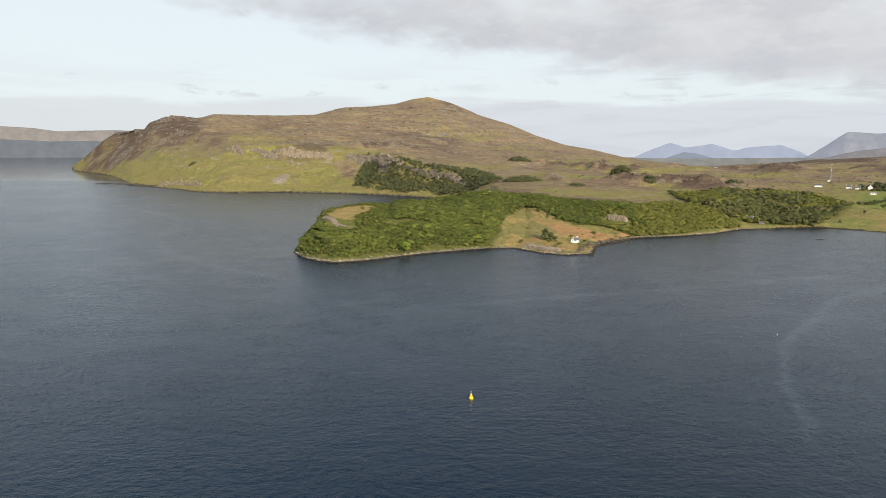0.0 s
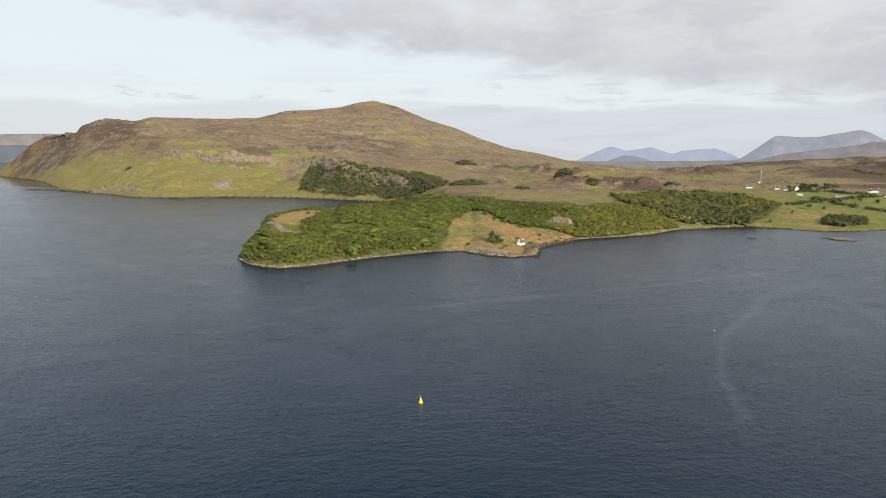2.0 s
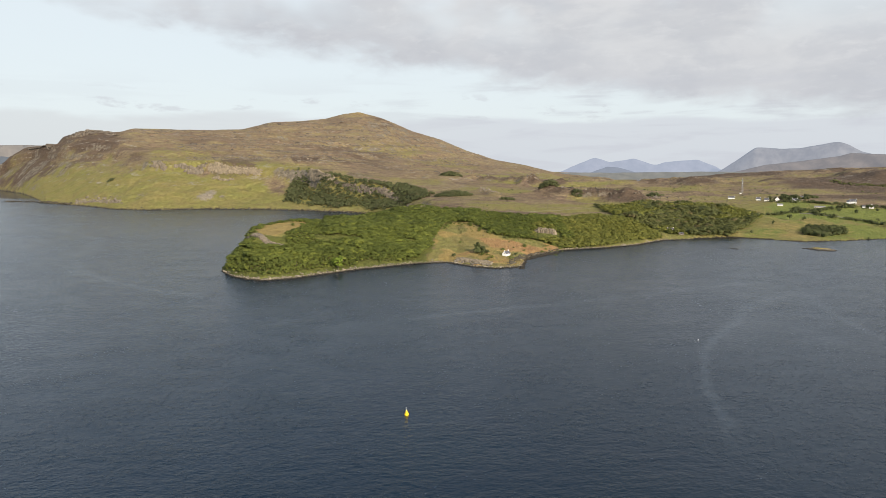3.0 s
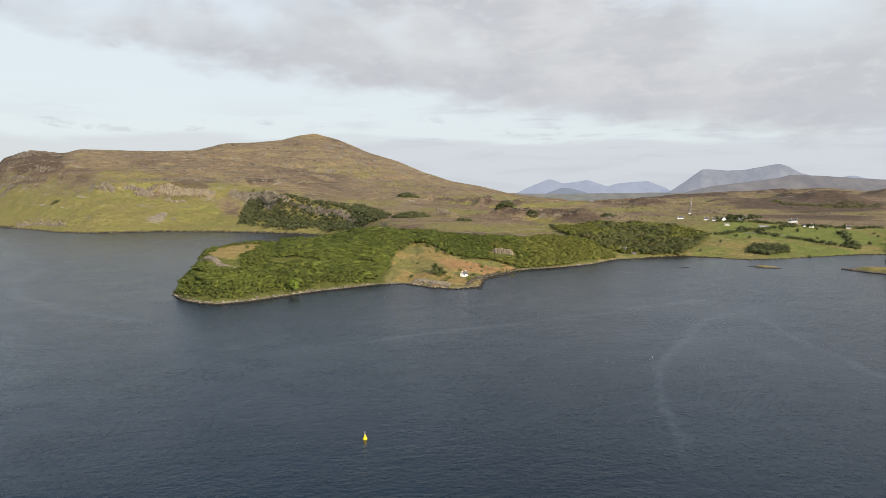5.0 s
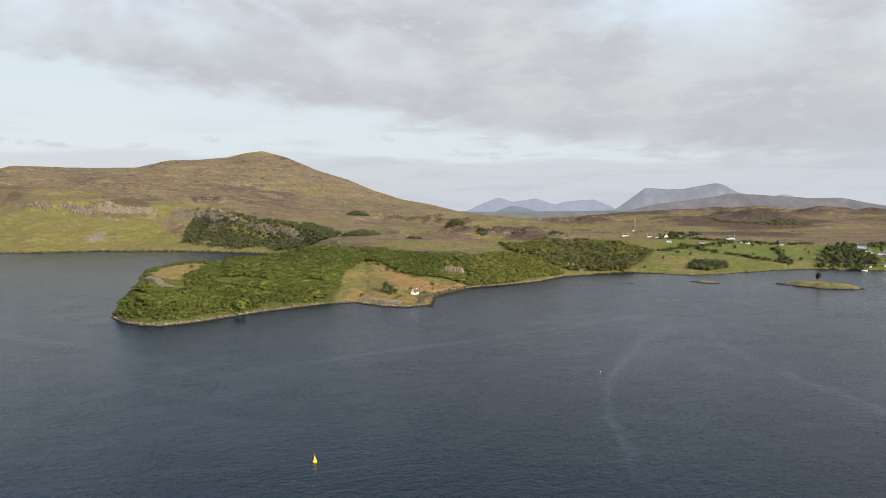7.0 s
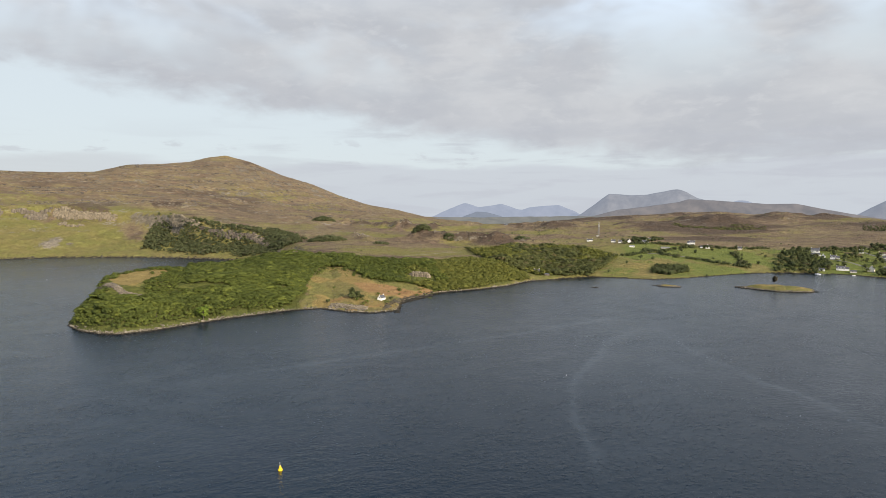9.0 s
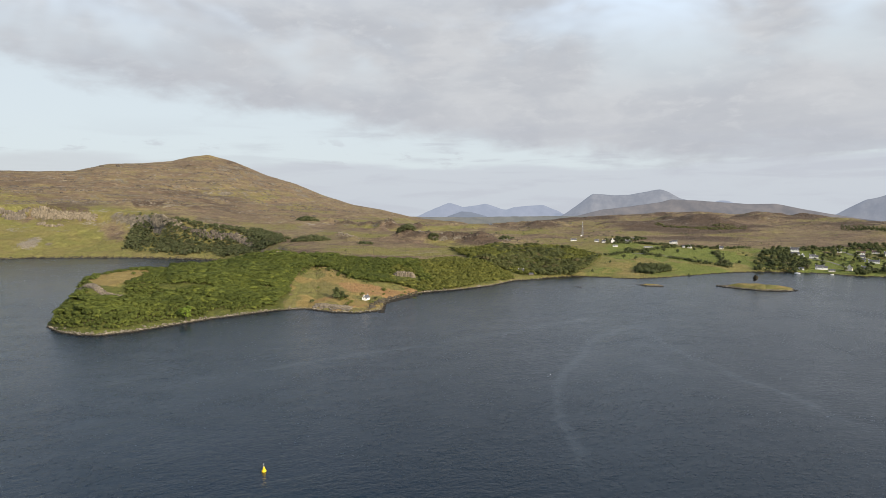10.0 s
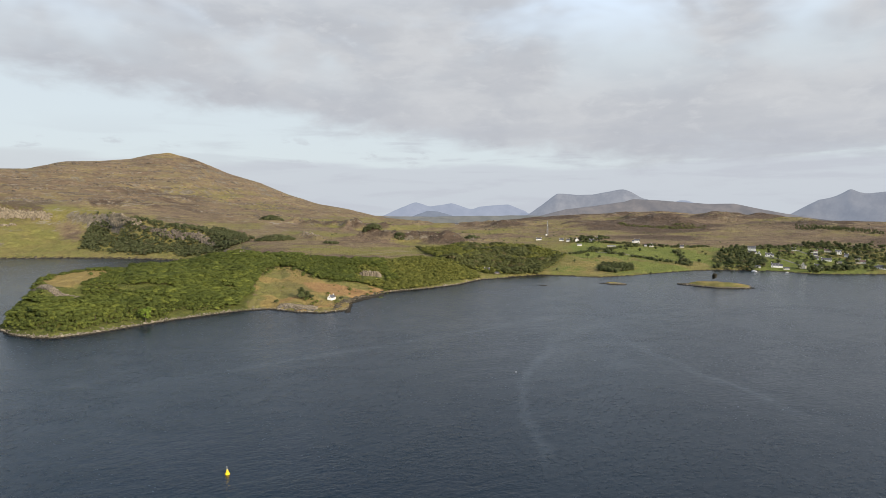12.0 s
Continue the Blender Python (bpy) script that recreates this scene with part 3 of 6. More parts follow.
def leaf_material(name, dark, mid, light, hot):
    """Leaves; the crown's swelling, kept in "bulge", rounds the light on its clumps."""
    m, N, L, b = material(name)
    t = N.new("ShaderNodeObjectInfo").outputs["Random"]
    tint = n_math(N, L, "FRACT", n_math(N, L, "ADD", n_attr(N, "tint"), t))
    geo = N.new("ShaderNodeNewGeometry")
    patch = n_noise(N, L, geo.outputs["Position"], 0.022, 4.0, 0.6, 0.36, 0.64)
    c = n_mix(N, L, n_math(N, L, "MULTIPLY_ADD", patch, 0.42, n_math(N, L, "MULTIPLY", tint, 0.58)), dark, mid)
    c = n_mix(N, L, n_math(N, L, "MULTIPLY", geo.outputs["Random Per Island"], 0.30), c, light)
    c = n_mix(N, L, n_range(N, L, tint, 0.86, 0.98, 0.0, 0.7), c, hot)
    put(N, L, b.inputs["Base Color"], c)
    b.inputs["Roughness"].default_value = 0.8
    b.inputs["Specular IOR Level"].default_value = 0.12
    bulge = N.new("ShaderNodeAttribute")
    bulge.attribute_name = "bulge"
    turn = N.new("ShaderNodeVectorTransform")
    turn.vector_type, turn.convert_from, turn.convert_to = "NORMAL", "OBJECT", "WORLD"
    L.new(bulge.outputs["Vector"], turn.inputs[0])
    L.new(turn.outputs[0], b.inputs["Normal"])
    tr = N.new("ShaderNodeBsdfTranslucent")
    put(N, L, tr.inputs["Color"], c)
    mx = N.new("ShaderNodeMixShader")
    mx.inputs[0].default_value = 0.28
    L.new(b.outputs[0], mx.inputs[1]), L.new(tr.outputs[0], mx.inputs[2])
    L.new(mx.outputs[0], N["Material Output"].inputs["Surface"])
    return m


def far_material(name, colour, haze_glow, amount):
    """Far land seen through miles of air; the haze is put in as emission."""
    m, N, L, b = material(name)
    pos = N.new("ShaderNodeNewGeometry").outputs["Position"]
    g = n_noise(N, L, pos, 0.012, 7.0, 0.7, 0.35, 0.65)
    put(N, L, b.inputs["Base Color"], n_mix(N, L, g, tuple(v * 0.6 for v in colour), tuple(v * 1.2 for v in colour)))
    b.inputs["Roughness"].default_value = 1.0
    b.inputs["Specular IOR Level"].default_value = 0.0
    b.inputs["Emission Color"].default_value = (*haze_glow, 1)
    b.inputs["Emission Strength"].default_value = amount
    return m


FOAM_LINES = [(572, 87, 454, 7, 214, 367, 196), (-728, 3418, 3084, 9, 165, 465, 230), (989, 210, 694, 9, 320, 330, 150), (-758, 706, 422, 18, -400, 930, 256), (68, 894, 433, 12, -250, 600, 184), (-612, 1019, 319, 6, -500, 720, 145), (-640, 667, 422, 14, -700, 1085, 212)]
M_GROUND, M_WATER = ground_material(), water_material()
M_LEAF = leaf_material("broadleaf_foliage", (0.060, 0.080, 0.021), (0.130, 0.152, 0.034), (0.158, 0.172, 0.042), (0.190, 0.212, 0.045))
M_DARKLEAF = leaf_material("dark_foliage", (0.050, 0.064, 0.027), (0.088, 0.102, 0.040), (0.118, 0.126, 0.050), (0.125, 0.112, 0.058))
M_BARK = plain("bark", (0.10, 0.08, 0.06), 0.9)
M_HARL = plain("white_harling", (0.72, 0.70, 0.66), 0.85, 0.10)
M_CREAM = plain("cream_render", (0.62, 0.56, 0.46), 0.85, 0.12)
M_SLATE = plain("grey_slate", (0.075, 0.075, 0.085), 0.6, 0.35)
M_BROWNTILE = plain("brown_roof_tiles", (0.115, 0.075, 0.060), 0.7, 0.35)
M_GLASS = plain("dark_window_glass", (0.02, 0.024, 0.03), 0.08, 0.1, bump=0)
M_PAINT = plain("painted_wood", (0.55, 0.54, 0.52), 0.5)
M_STONE = stone_material("shore_stone", (0.085, 0.072, 0.056), (0.25, 0.218, 0.168))
M_CRAG = stone_material("crag_stone", (0.060, 0.050, 0.040), (0.185, 0.158, 0.120))
M_WEED = stone_material("weedy_stone", (0.030, 0.026, 0.020), (0.085, 0.072, 0.050))
M_OLIVE = leaf_material("olive_foliage", (0.094, 0.104, 0.027), (0.172, 0.176, 0.042), (0.198, 0.200, 0.050), (0.208, 0.208, 0.052))
M_YELLOW = plain("yellow_buoy_paint", (0.85, 0.58, 0.01), 0.45, 0.15)
M_STEEL = plain("galvanised_steel", (0.27, 0.275, 0.28), 0.5, 0.2, metal=0.6)
M_TINROOF = plain("weathered_tin_roof", (0.20, 0.20, 0.205), 0.75, 0.3)
M_TIMBER = plain("dark_timber", (0.13, 0.105, 0.085), 0.8, 0.3)
M_HULL = plain("white_hull", (0.8, 0.8, 0.8), 0.3, 0.08)

# ---- ground, water, distance ----
def mesh_of(name, verts, faces, mat, smooth_faces=False):
    me = bpy.data.meshes.new(name)
    me.from_pydata(verts if isinstance(verts, list) else verts.tolist(), [], faces if isinstance(faces, list) else faces.tolist())
    me.materials.append(mat)
    if smooth_faces:
        me.polygons.foreach_set("use_smooth", np.ones(len(me.polygons), bool))
    me.update()
    return me


def add_attr(me, name, values):
    a = me.attributes.new(name, "FLOAT", "POINT")
    a.data.foreach_set("value", np.ascontiguousarray(values, dtype=np.float32))


def soft_inside(poly, x, y, reach=14.0):
    """1 within an outline, falling off over a ragged edge."""
    total = 0.0
    for k in range(8):
        a = k * math.pi / 4
        total = total + inside(poly, x + reach * 0.6 * math.cos(a) + fbm(x, y, 40, 3, 71) * reach * 0.5, y + reach * 0.6 * math.sin(a) + fbm(x, y, 40, 3, 77) * reach * 0.5)
    return total / 8.0


def build_ground():
    th = np.radians(np.arange(-44.0, 72.0, 0.1))
    r = 560.0 * 1.0052 ** np.arange(0, 425)
    T, R = np.meshgrid(th, r, indexing="ij")
    X, Y = R * np.sin(T), R * np.cos(T)
    Z = height(X, Y)
    gz_r = np.gradient(Z, axis=1) / np.gradient(R, axis=1)
    gz_t = np.gradient(Z, axis=0) / (R * radians(0.1))
    slope = np.hypot(gz_r, gz_t)
    deg = np.degrees(T)
    nt, nr = Z.shape
    keep = (Z[:-1, :-1] > -2.5) | (Z[1:, :-1] > -2.5) | (Z[1:, 1:] > -2.5) | (Z[:-1, 1:] > -2.5)
    idx = np.arange(nt * nr).reshape(nt, nr)
    quads = np.stack([idx[:-1, :-1], idx[:-1, 1:], idx[1:, 1:], idx[1:, :-1]], -1)[keep]
    used = np.unique(quads)
    remap = np.full(nt * nr, -1)
    remap[used] = np.arange(len(used))
    V = np.stack([X, Y, Z], -1).reshape(-1, 3)[used]
    me = mesh_of("ground", V, remap[quads], M_GROUND, True)
    x, y, z, s, d = V[:, 0], V[:, 1], V[:, 2], slope.reshape(-1)[used], deg.reshape(-1)[used]
    rr = np.hypot(x, y)
    top_r = np.interp(d, TABLE_TH, TOP[0])
    big, small = fbm(x, y, 300, 4, 81), fbm(x, y, 60, 4, 83)
    hill = 1 - smooth(0, 4, d)                       # the hill's seaward slope
    green = hill * (1 - smooth(-60, 240, rr - top_r + 130 * big + 40 * small)) * smooth(-1, 2, z)
    green = np.maximum(green, 0.55 * smooth(0.1, 0.6, big + 0.5 * small) * (1 - smooth(120, 260, z)))
    green = np.maximum(green, smooth(28, 31, d) * (1 - smooth(1180, 1420, rr + 120 * small)))
    green = np.maximum(green, smooth(16, 19, d) * (1 - smooth(950, 1010, rr)))
    green = np.where((rr < 1250) & (d > -14) & (d < 33), np.maximum(green, 0.6 * (1 - smooth(860, 900, rr))), green)
    field = soft_inside(FIELDS, x, y, 30) * smooth(-0.3, 0.4, small + 0.35)
    dry = np.maximum(soft_inside(PASTURE, x, y, 8), 0.42 * soft_inside(DRY_FIELD, x, y, 30))
    meadow = soft_inside(MEADOW, x, y, 8)
    lush = np.maximum(soft_inside(MEADOW_GREEN, x, y, 8), soft_inside(MEADOW_GREEN_BACK, x, y, 8))
    pink = soft_inside(MEADOW_PINK, x, y, 7)
    brown = np.maximum.reduce([soft_inside(p, x, y, 22) for p in (BROWN_BANK, BROWN_HANG, CAPE_BROWN)])
    cape = 0.95 * soft_inside(CAPE_DARK, x, y, 45)
    bracken = meadow * np.maximum(smooth(-0.05, 0.35, small + 0.6 * fbm(x, y, 110, 3, 85)), smooth(11.4, 12.4, d) * smooth(690, 705, rr) * 0.9)
    dry = np.maximum(dry, meadow * smooth(-0.5, 0.1, fbm(x, y, 45, 3, 87)) * 0.92)
    bracken = np.maximum(bracken * (1 - 0.9 * lush), pink)
    dry = np.where(meadow > 0, dry * (1 - 0.8 * lush), dry)
    field = np.maximum(field, 0.08 * lush)
    green = np.maximum(green, meadow)
    green = np.maximum(green, 0.8 * smooth(-0.25, 0.30, fbm(x, y * 1.6, 240, 4, 121)) * smooth(5, 10, d) * (1 - smooth(1900, 2500, rr)) * (1 - 0.65 * smooth(26, 34, d) * smooth(1330, 1480, rr)))
    green = green * (1 - 0.85 * brown)
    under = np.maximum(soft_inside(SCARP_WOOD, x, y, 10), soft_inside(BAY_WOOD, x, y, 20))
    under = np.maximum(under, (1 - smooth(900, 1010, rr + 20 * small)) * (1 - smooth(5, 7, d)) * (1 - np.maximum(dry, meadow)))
    rock = smooth(0.52, 0.85, s + 0.25 * small) * smooth(1000, 1200, rr) * smooth(8, 20, z)
    rock = np.maximum(rock, smooth(0.32, 0.55, s + 0.2 * small) * smooth(0.25, 0.6, fbm(x, y, 90, 4, 91)) * smooth(1300, 1600, rr) * 0.46)
    near = swell(x, y)[1]
    rock = np.maximum(rock, near * smooth(0.1, 0.5, fbm(x, y, 30, 4, 93)) * 0.4)
    rock = rock * (0.25 + 0.75 * smooth(-0.1, 0.3, fbm(x, y, 70, 3, 99)))
    rock = np.maximum(rock, smooth(0.7, 1.1, s) * smooth(15, 22, z) * (rr < 1000))
    rock = rock * (1 - 0.75 * near)
    green = green * (1 - 0.8 * near)
    heath = near * smooth(-0.5, 0.2, fbm(x, y, 60, 3, 95))
    heath = np.maximum(heath, 0.9 * smooth(-0.35, 0.35, fbm(x, y * 2.2, 420, 4, 97)) * smooth(15, 25, d) * smooth(1300, 1600, rr))
    band = 1 - smooth(0.85, 1.15, z + 0.35 * small)
    # the cape's outline is darkened with the heath brown
    heath = np.maximum(heath, cape * (0.5 + 0.5 * smooth(-0.5, 0.1, fbm(x, y, 90, 4, 123))))
    summit = np.exp(-((d + 1.3) / 1.6) ** 2) * smooth(345, 380, z)
    dry = np.maximum(dry, 0.55 * summit)
    heath = np.maximum(heath, 0.75 * np.exp(-((d - 0.9) / 1.7) ** 2) * smooth(230, 290, z) * (1 - summit) * smooth(-0.5, 0.1, fbm(x, y, 120, 4, 129)))
    heath = np.maximum(heath, 0.5 * brown * smooth(-0.2, 0.3, small))
    rock = rock * np.where(d < -20, 0.6, 1.0) * (1 - 0.75 * brown)
    heath = np.maximum(heath, 0.62 * hill * smooth(0.15, 0.55, fbm(x, y, 170, 4, 103)) * smooth(40, 80, z) * (1 - smooth(150, 220, z)))
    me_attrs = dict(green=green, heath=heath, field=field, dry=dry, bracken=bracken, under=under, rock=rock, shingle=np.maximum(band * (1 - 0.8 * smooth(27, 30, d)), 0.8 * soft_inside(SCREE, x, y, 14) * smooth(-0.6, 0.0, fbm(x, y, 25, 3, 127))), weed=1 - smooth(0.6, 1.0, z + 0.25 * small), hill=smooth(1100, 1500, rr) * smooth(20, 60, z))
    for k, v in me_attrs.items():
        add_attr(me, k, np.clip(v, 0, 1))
    return tagged(new("ground", me), "brown heather hill, green slopes and grassy headland round the bay", "ground", kind="structure")


ground = build_ground()

_w = mesh_of("water", [(-30000, -30000, 0), (30000, -30000, 0), (30000, 30000, 0), (-30000, 30000, 0)], [(0, 1, 2, 3)], M_WATER)
water = tagged(new("water", _w), "dark blue-grey rippled sea water of the bay", "sea", kind="structure")
_s = mesh_of("seabed", [(-30000, -30000, -14), (30000, -30000, -14), (30000, 30000, -14), (-30000, 30000, -14)], [(0, 1, 2, 3)], M_STONE)
seabed = tagged(new("seabed", _s), "dark stony bed of the bay under water", "seabed", kind="structure")


def far_range(name, label, r, pts, mat, base=-40.0, depth=220.0, rough=6.0, seed=0, flat_cut=False):
    """A far range of hills: a solid ridge with spurs and gullies, its crest at the given bearings and slopes from the eye's height."""
    p = np.array(pts)
    th = np.arange(p[0, 0], p[-1, 0], 0.07)
    n, rows = len(th), 14
    k_ = np.exp(-0.5 * (np.arange(-8, 9) * 0.07 / 0.13) ** 2)
    el = np.convolve(np.pad(np.interp(th, p[:, 0], p[:, 1]), 8, mode="edge"), k_ / k_.sum(), mode="valid")
    crest = 110 + el * r + fbm(th * 30, th * 0, 20, 4, seed) * rough * 0.35
    crest = np.maximum(crest, base + 2)
    V = []
    for k in range(rows + 2):
        f = min(1.0, k / rows)
        spur = fbm(th * 2.2 + f * 4, th * 0.3 + f * 9, 9, 4, seed + 3) * math.sin(math.pi * min(1.0, f)) ** 0.5
        rad = (r / np.cos(np.radians(th)) if flat_cut else r) - depth * (1 - f) * (0.8 + 0.2 * np.cos(th)) - depth * 0.22 * spur
        zz = base + (crest - base) * np.clip(f ** 0.85 + 0.05 * spur, 0, 1) if k <= rows else crest * 0 + base
        rad = rad if k <= rows else rad + depth * 0.3
        V.append(np.stack([rad * np.sin(np.radians(th)), rad * np.cos(np.radians(th)), zz], -1))
    V = np.concatenate(V)
    F = [(k * n + i, k * n + i + 1, (k + 1) * n + i + 1, (k + 1) * n + i) for k in range(rows + 1) for i in range(n - 1)]
    me = mesh_of(name, V, F, mat, True)
    return tagged(new(name, me), label, "hills", kind="structure")


# lower slopes: woods and cloud shade both painted into one dark colour
M_SHADE = far_material("far_shore_woods_shade", (0.020, 0.022, 0.022), (0.098, 0.106, 0.120), 1.0)
# second colour of each: the haze, painted as light the hills give off
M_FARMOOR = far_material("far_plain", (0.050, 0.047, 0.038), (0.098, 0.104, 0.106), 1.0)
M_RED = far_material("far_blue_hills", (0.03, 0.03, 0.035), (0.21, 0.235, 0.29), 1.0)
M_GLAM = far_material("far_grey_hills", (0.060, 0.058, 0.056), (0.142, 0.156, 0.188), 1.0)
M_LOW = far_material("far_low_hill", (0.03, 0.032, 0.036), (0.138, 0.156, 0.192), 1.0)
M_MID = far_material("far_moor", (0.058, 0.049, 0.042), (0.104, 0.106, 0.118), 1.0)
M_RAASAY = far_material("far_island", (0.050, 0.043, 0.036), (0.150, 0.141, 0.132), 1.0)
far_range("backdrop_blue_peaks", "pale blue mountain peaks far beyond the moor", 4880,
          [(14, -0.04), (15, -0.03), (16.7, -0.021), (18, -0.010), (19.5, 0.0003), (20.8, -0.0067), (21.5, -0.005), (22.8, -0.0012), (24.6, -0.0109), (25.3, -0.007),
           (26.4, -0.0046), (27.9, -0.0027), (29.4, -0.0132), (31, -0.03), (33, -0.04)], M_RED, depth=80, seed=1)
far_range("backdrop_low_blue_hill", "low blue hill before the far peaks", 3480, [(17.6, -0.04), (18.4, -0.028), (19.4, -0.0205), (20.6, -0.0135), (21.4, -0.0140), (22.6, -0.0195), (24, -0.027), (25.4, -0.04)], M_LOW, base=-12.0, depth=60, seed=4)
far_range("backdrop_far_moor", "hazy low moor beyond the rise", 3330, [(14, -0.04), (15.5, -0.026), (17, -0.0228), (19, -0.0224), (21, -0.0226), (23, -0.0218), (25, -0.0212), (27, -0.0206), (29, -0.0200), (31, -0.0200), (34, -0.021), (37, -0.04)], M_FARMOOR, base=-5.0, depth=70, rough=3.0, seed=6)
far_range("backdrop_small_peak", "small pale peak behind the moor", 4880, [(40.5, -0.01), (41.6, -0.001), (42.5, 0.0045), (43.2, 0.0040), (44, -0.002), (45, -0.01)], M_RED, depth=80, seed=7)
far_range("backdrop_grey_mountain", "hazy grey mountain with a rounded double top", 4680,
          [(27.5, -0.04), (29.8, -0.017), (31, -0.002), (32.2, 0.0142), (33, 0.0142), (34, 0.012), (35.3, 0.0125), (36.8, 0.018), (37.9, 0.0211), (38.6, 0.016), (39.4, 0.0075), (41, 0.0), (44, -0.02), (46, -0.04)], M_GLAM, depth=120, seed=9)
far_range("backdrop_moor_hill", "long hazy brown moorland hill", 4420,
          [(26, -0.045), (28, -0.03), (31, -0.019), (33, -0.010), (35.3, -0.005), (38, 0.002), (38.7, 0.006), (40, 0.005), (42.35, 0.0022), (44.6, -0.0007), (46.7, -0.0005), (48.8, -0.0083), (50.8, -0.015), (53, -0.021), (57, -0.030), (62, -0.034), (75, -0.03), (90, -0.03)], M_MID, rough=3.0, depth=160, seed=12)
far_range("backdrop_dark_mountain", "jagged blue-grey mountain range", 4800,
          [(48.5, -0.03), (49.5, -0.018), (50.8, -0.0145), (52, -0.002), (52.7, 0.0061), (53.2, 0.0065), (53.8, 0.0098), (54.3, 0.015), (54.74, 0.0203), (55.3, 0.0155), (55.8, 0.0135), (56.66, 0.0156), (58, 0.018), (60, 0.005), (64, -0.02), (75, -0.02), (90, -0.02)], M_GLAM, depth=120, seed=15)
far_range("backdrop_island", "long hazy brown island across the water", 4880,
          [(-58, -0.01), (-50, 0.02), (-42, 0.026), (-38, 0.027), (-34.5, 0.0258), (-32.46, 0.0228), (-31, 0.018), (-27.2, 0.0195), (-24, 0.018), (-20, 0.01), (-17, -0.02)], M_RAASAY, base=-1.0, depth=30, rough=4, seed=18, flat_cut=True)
far_range("backdrop_island_shore", "dark lower slopes of the hazy island, woods and cloud shade painted in", 4840,
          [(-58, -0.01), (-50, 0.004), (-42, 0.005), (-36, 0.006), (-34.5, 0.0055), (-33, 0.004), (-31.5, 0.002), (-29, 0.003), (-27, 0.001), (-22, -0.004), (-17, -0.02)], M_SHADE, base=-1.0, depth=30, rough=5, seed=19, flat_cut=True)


# ---- trees ----
VILLAGE_GARDENS = [(945, 800), (1010, 870), (1150, 850), (1180, 740), (1040, 650), (930, 695), (890, 750)]

def part(name, me, parent, label=""):
    """A mesh object under a thing or a part."""
    ob = new(name, me)
    ob.parent = parent
    if label:
        ob["label"] = label
    return ob


def add_vectors(me, name, values):
    a = me.attributes.new(name, "FLOAT_VECTOR", "POINT")
    a.data.foreach_set("vector", np.ascontiguousarray(values, dtype=np.float32).ravel())


def unit(v):
    return v / (np.linalg.norm(v, axis=-1, keepdims=True) + 1e-9)


def crown_quads(rng, n, shape="broad", leaf=0.085, tri=False):
    """Leaf clumps of a crown one unit high: arrays of corners, and for each clump the way the crown swells there."""
    if shape == "broad":                    # one full dome with smaller swellings on it
        d0 = unit(rng.normal(size=(8, 3)) + (0, 0, 0.5))
        c = np.concatenate([[(0, 0, 0.55)], d0 * (0.24, 0.24, 0.22) + (0, 0, 0.56)])
        R = np.concatenate([[0.27], rng.uniform(0.13, 0.22, 8)])
        heart = np.array((0, 0, 0.45))
    elif shape == "bush":
        c = rng.normal(size=(9, 3)) * (0.26, 0.26, 0.10) + (0, 0, 0.45)
        R = rng.uniform(0.18, 0.32, 9)
        heart = np.array((0, 0, 0.15))
    else:                                   # conifer
        zc = np.linspace(0.15, 0.95, 10)
        c = np.stack([rng.normal(size=10) * 0.05, rng.normal(size=10) * 0.05, zc], -1)
        R = 0.30 * (1.04 - zc) + 0.03
        heart = np.array((0, 0, 0.3))
    k = rng.integers(0, len(R), n)
    d = unit(rng.normal(size=(n, 3)) + (0, 0, 0.35))
    p = c[k] + d * (R[k] * rng.uniform(0.80, 1.10, n))[:, None]
    swell_way = unit(0.60 * unit(p - heart) + 0.40 * d + (0, 0, 0.38))
    nrm = unit(swell_way + rng.normal(size=(n, 3)) * 0.25)
    a = unit(np.cross(nrm, rng.normal(size=(n, 3))))
    b = np.cross(nrm, a)
    s = (leaf * rng.uniform(0.6, 1.35, n))[:, None]
    q = np.stack([p - a * s - b * s * 0.7, p + a * s * 0.9 - b * s, p + a * s + b * s * 0.8, p - a * s * 0.8 + b * s], 1)
    q += rng.normal(size=q.shape) * leaf * 0.22
    if tri:
        q = np.stack([q[:, 0], q[:, 1] + (q[:, 1] - q[:, 0]) * 0.2, (q[:, 2] + q[:, 3]) / 2 + b * s * 0.5], 1)
    q[:, :, 2] = np.maximum(q[:, :, 2], 0.02)
    return q, unit(swell_way + 0.15 * rng.normal(size=(n, 3)))


def crown_mesh(rng, n, shape, leaf, mat):
    q, way = crown_quads(rng, n, shape, leaf)
    me = mesh_of("crown", q.reshape(-1, 3), np.arange(n * 4).reshape(-1, 4), mat)
    add_vectors(me, "bulge", np.repeat(way, 4, axis=0))
    return me


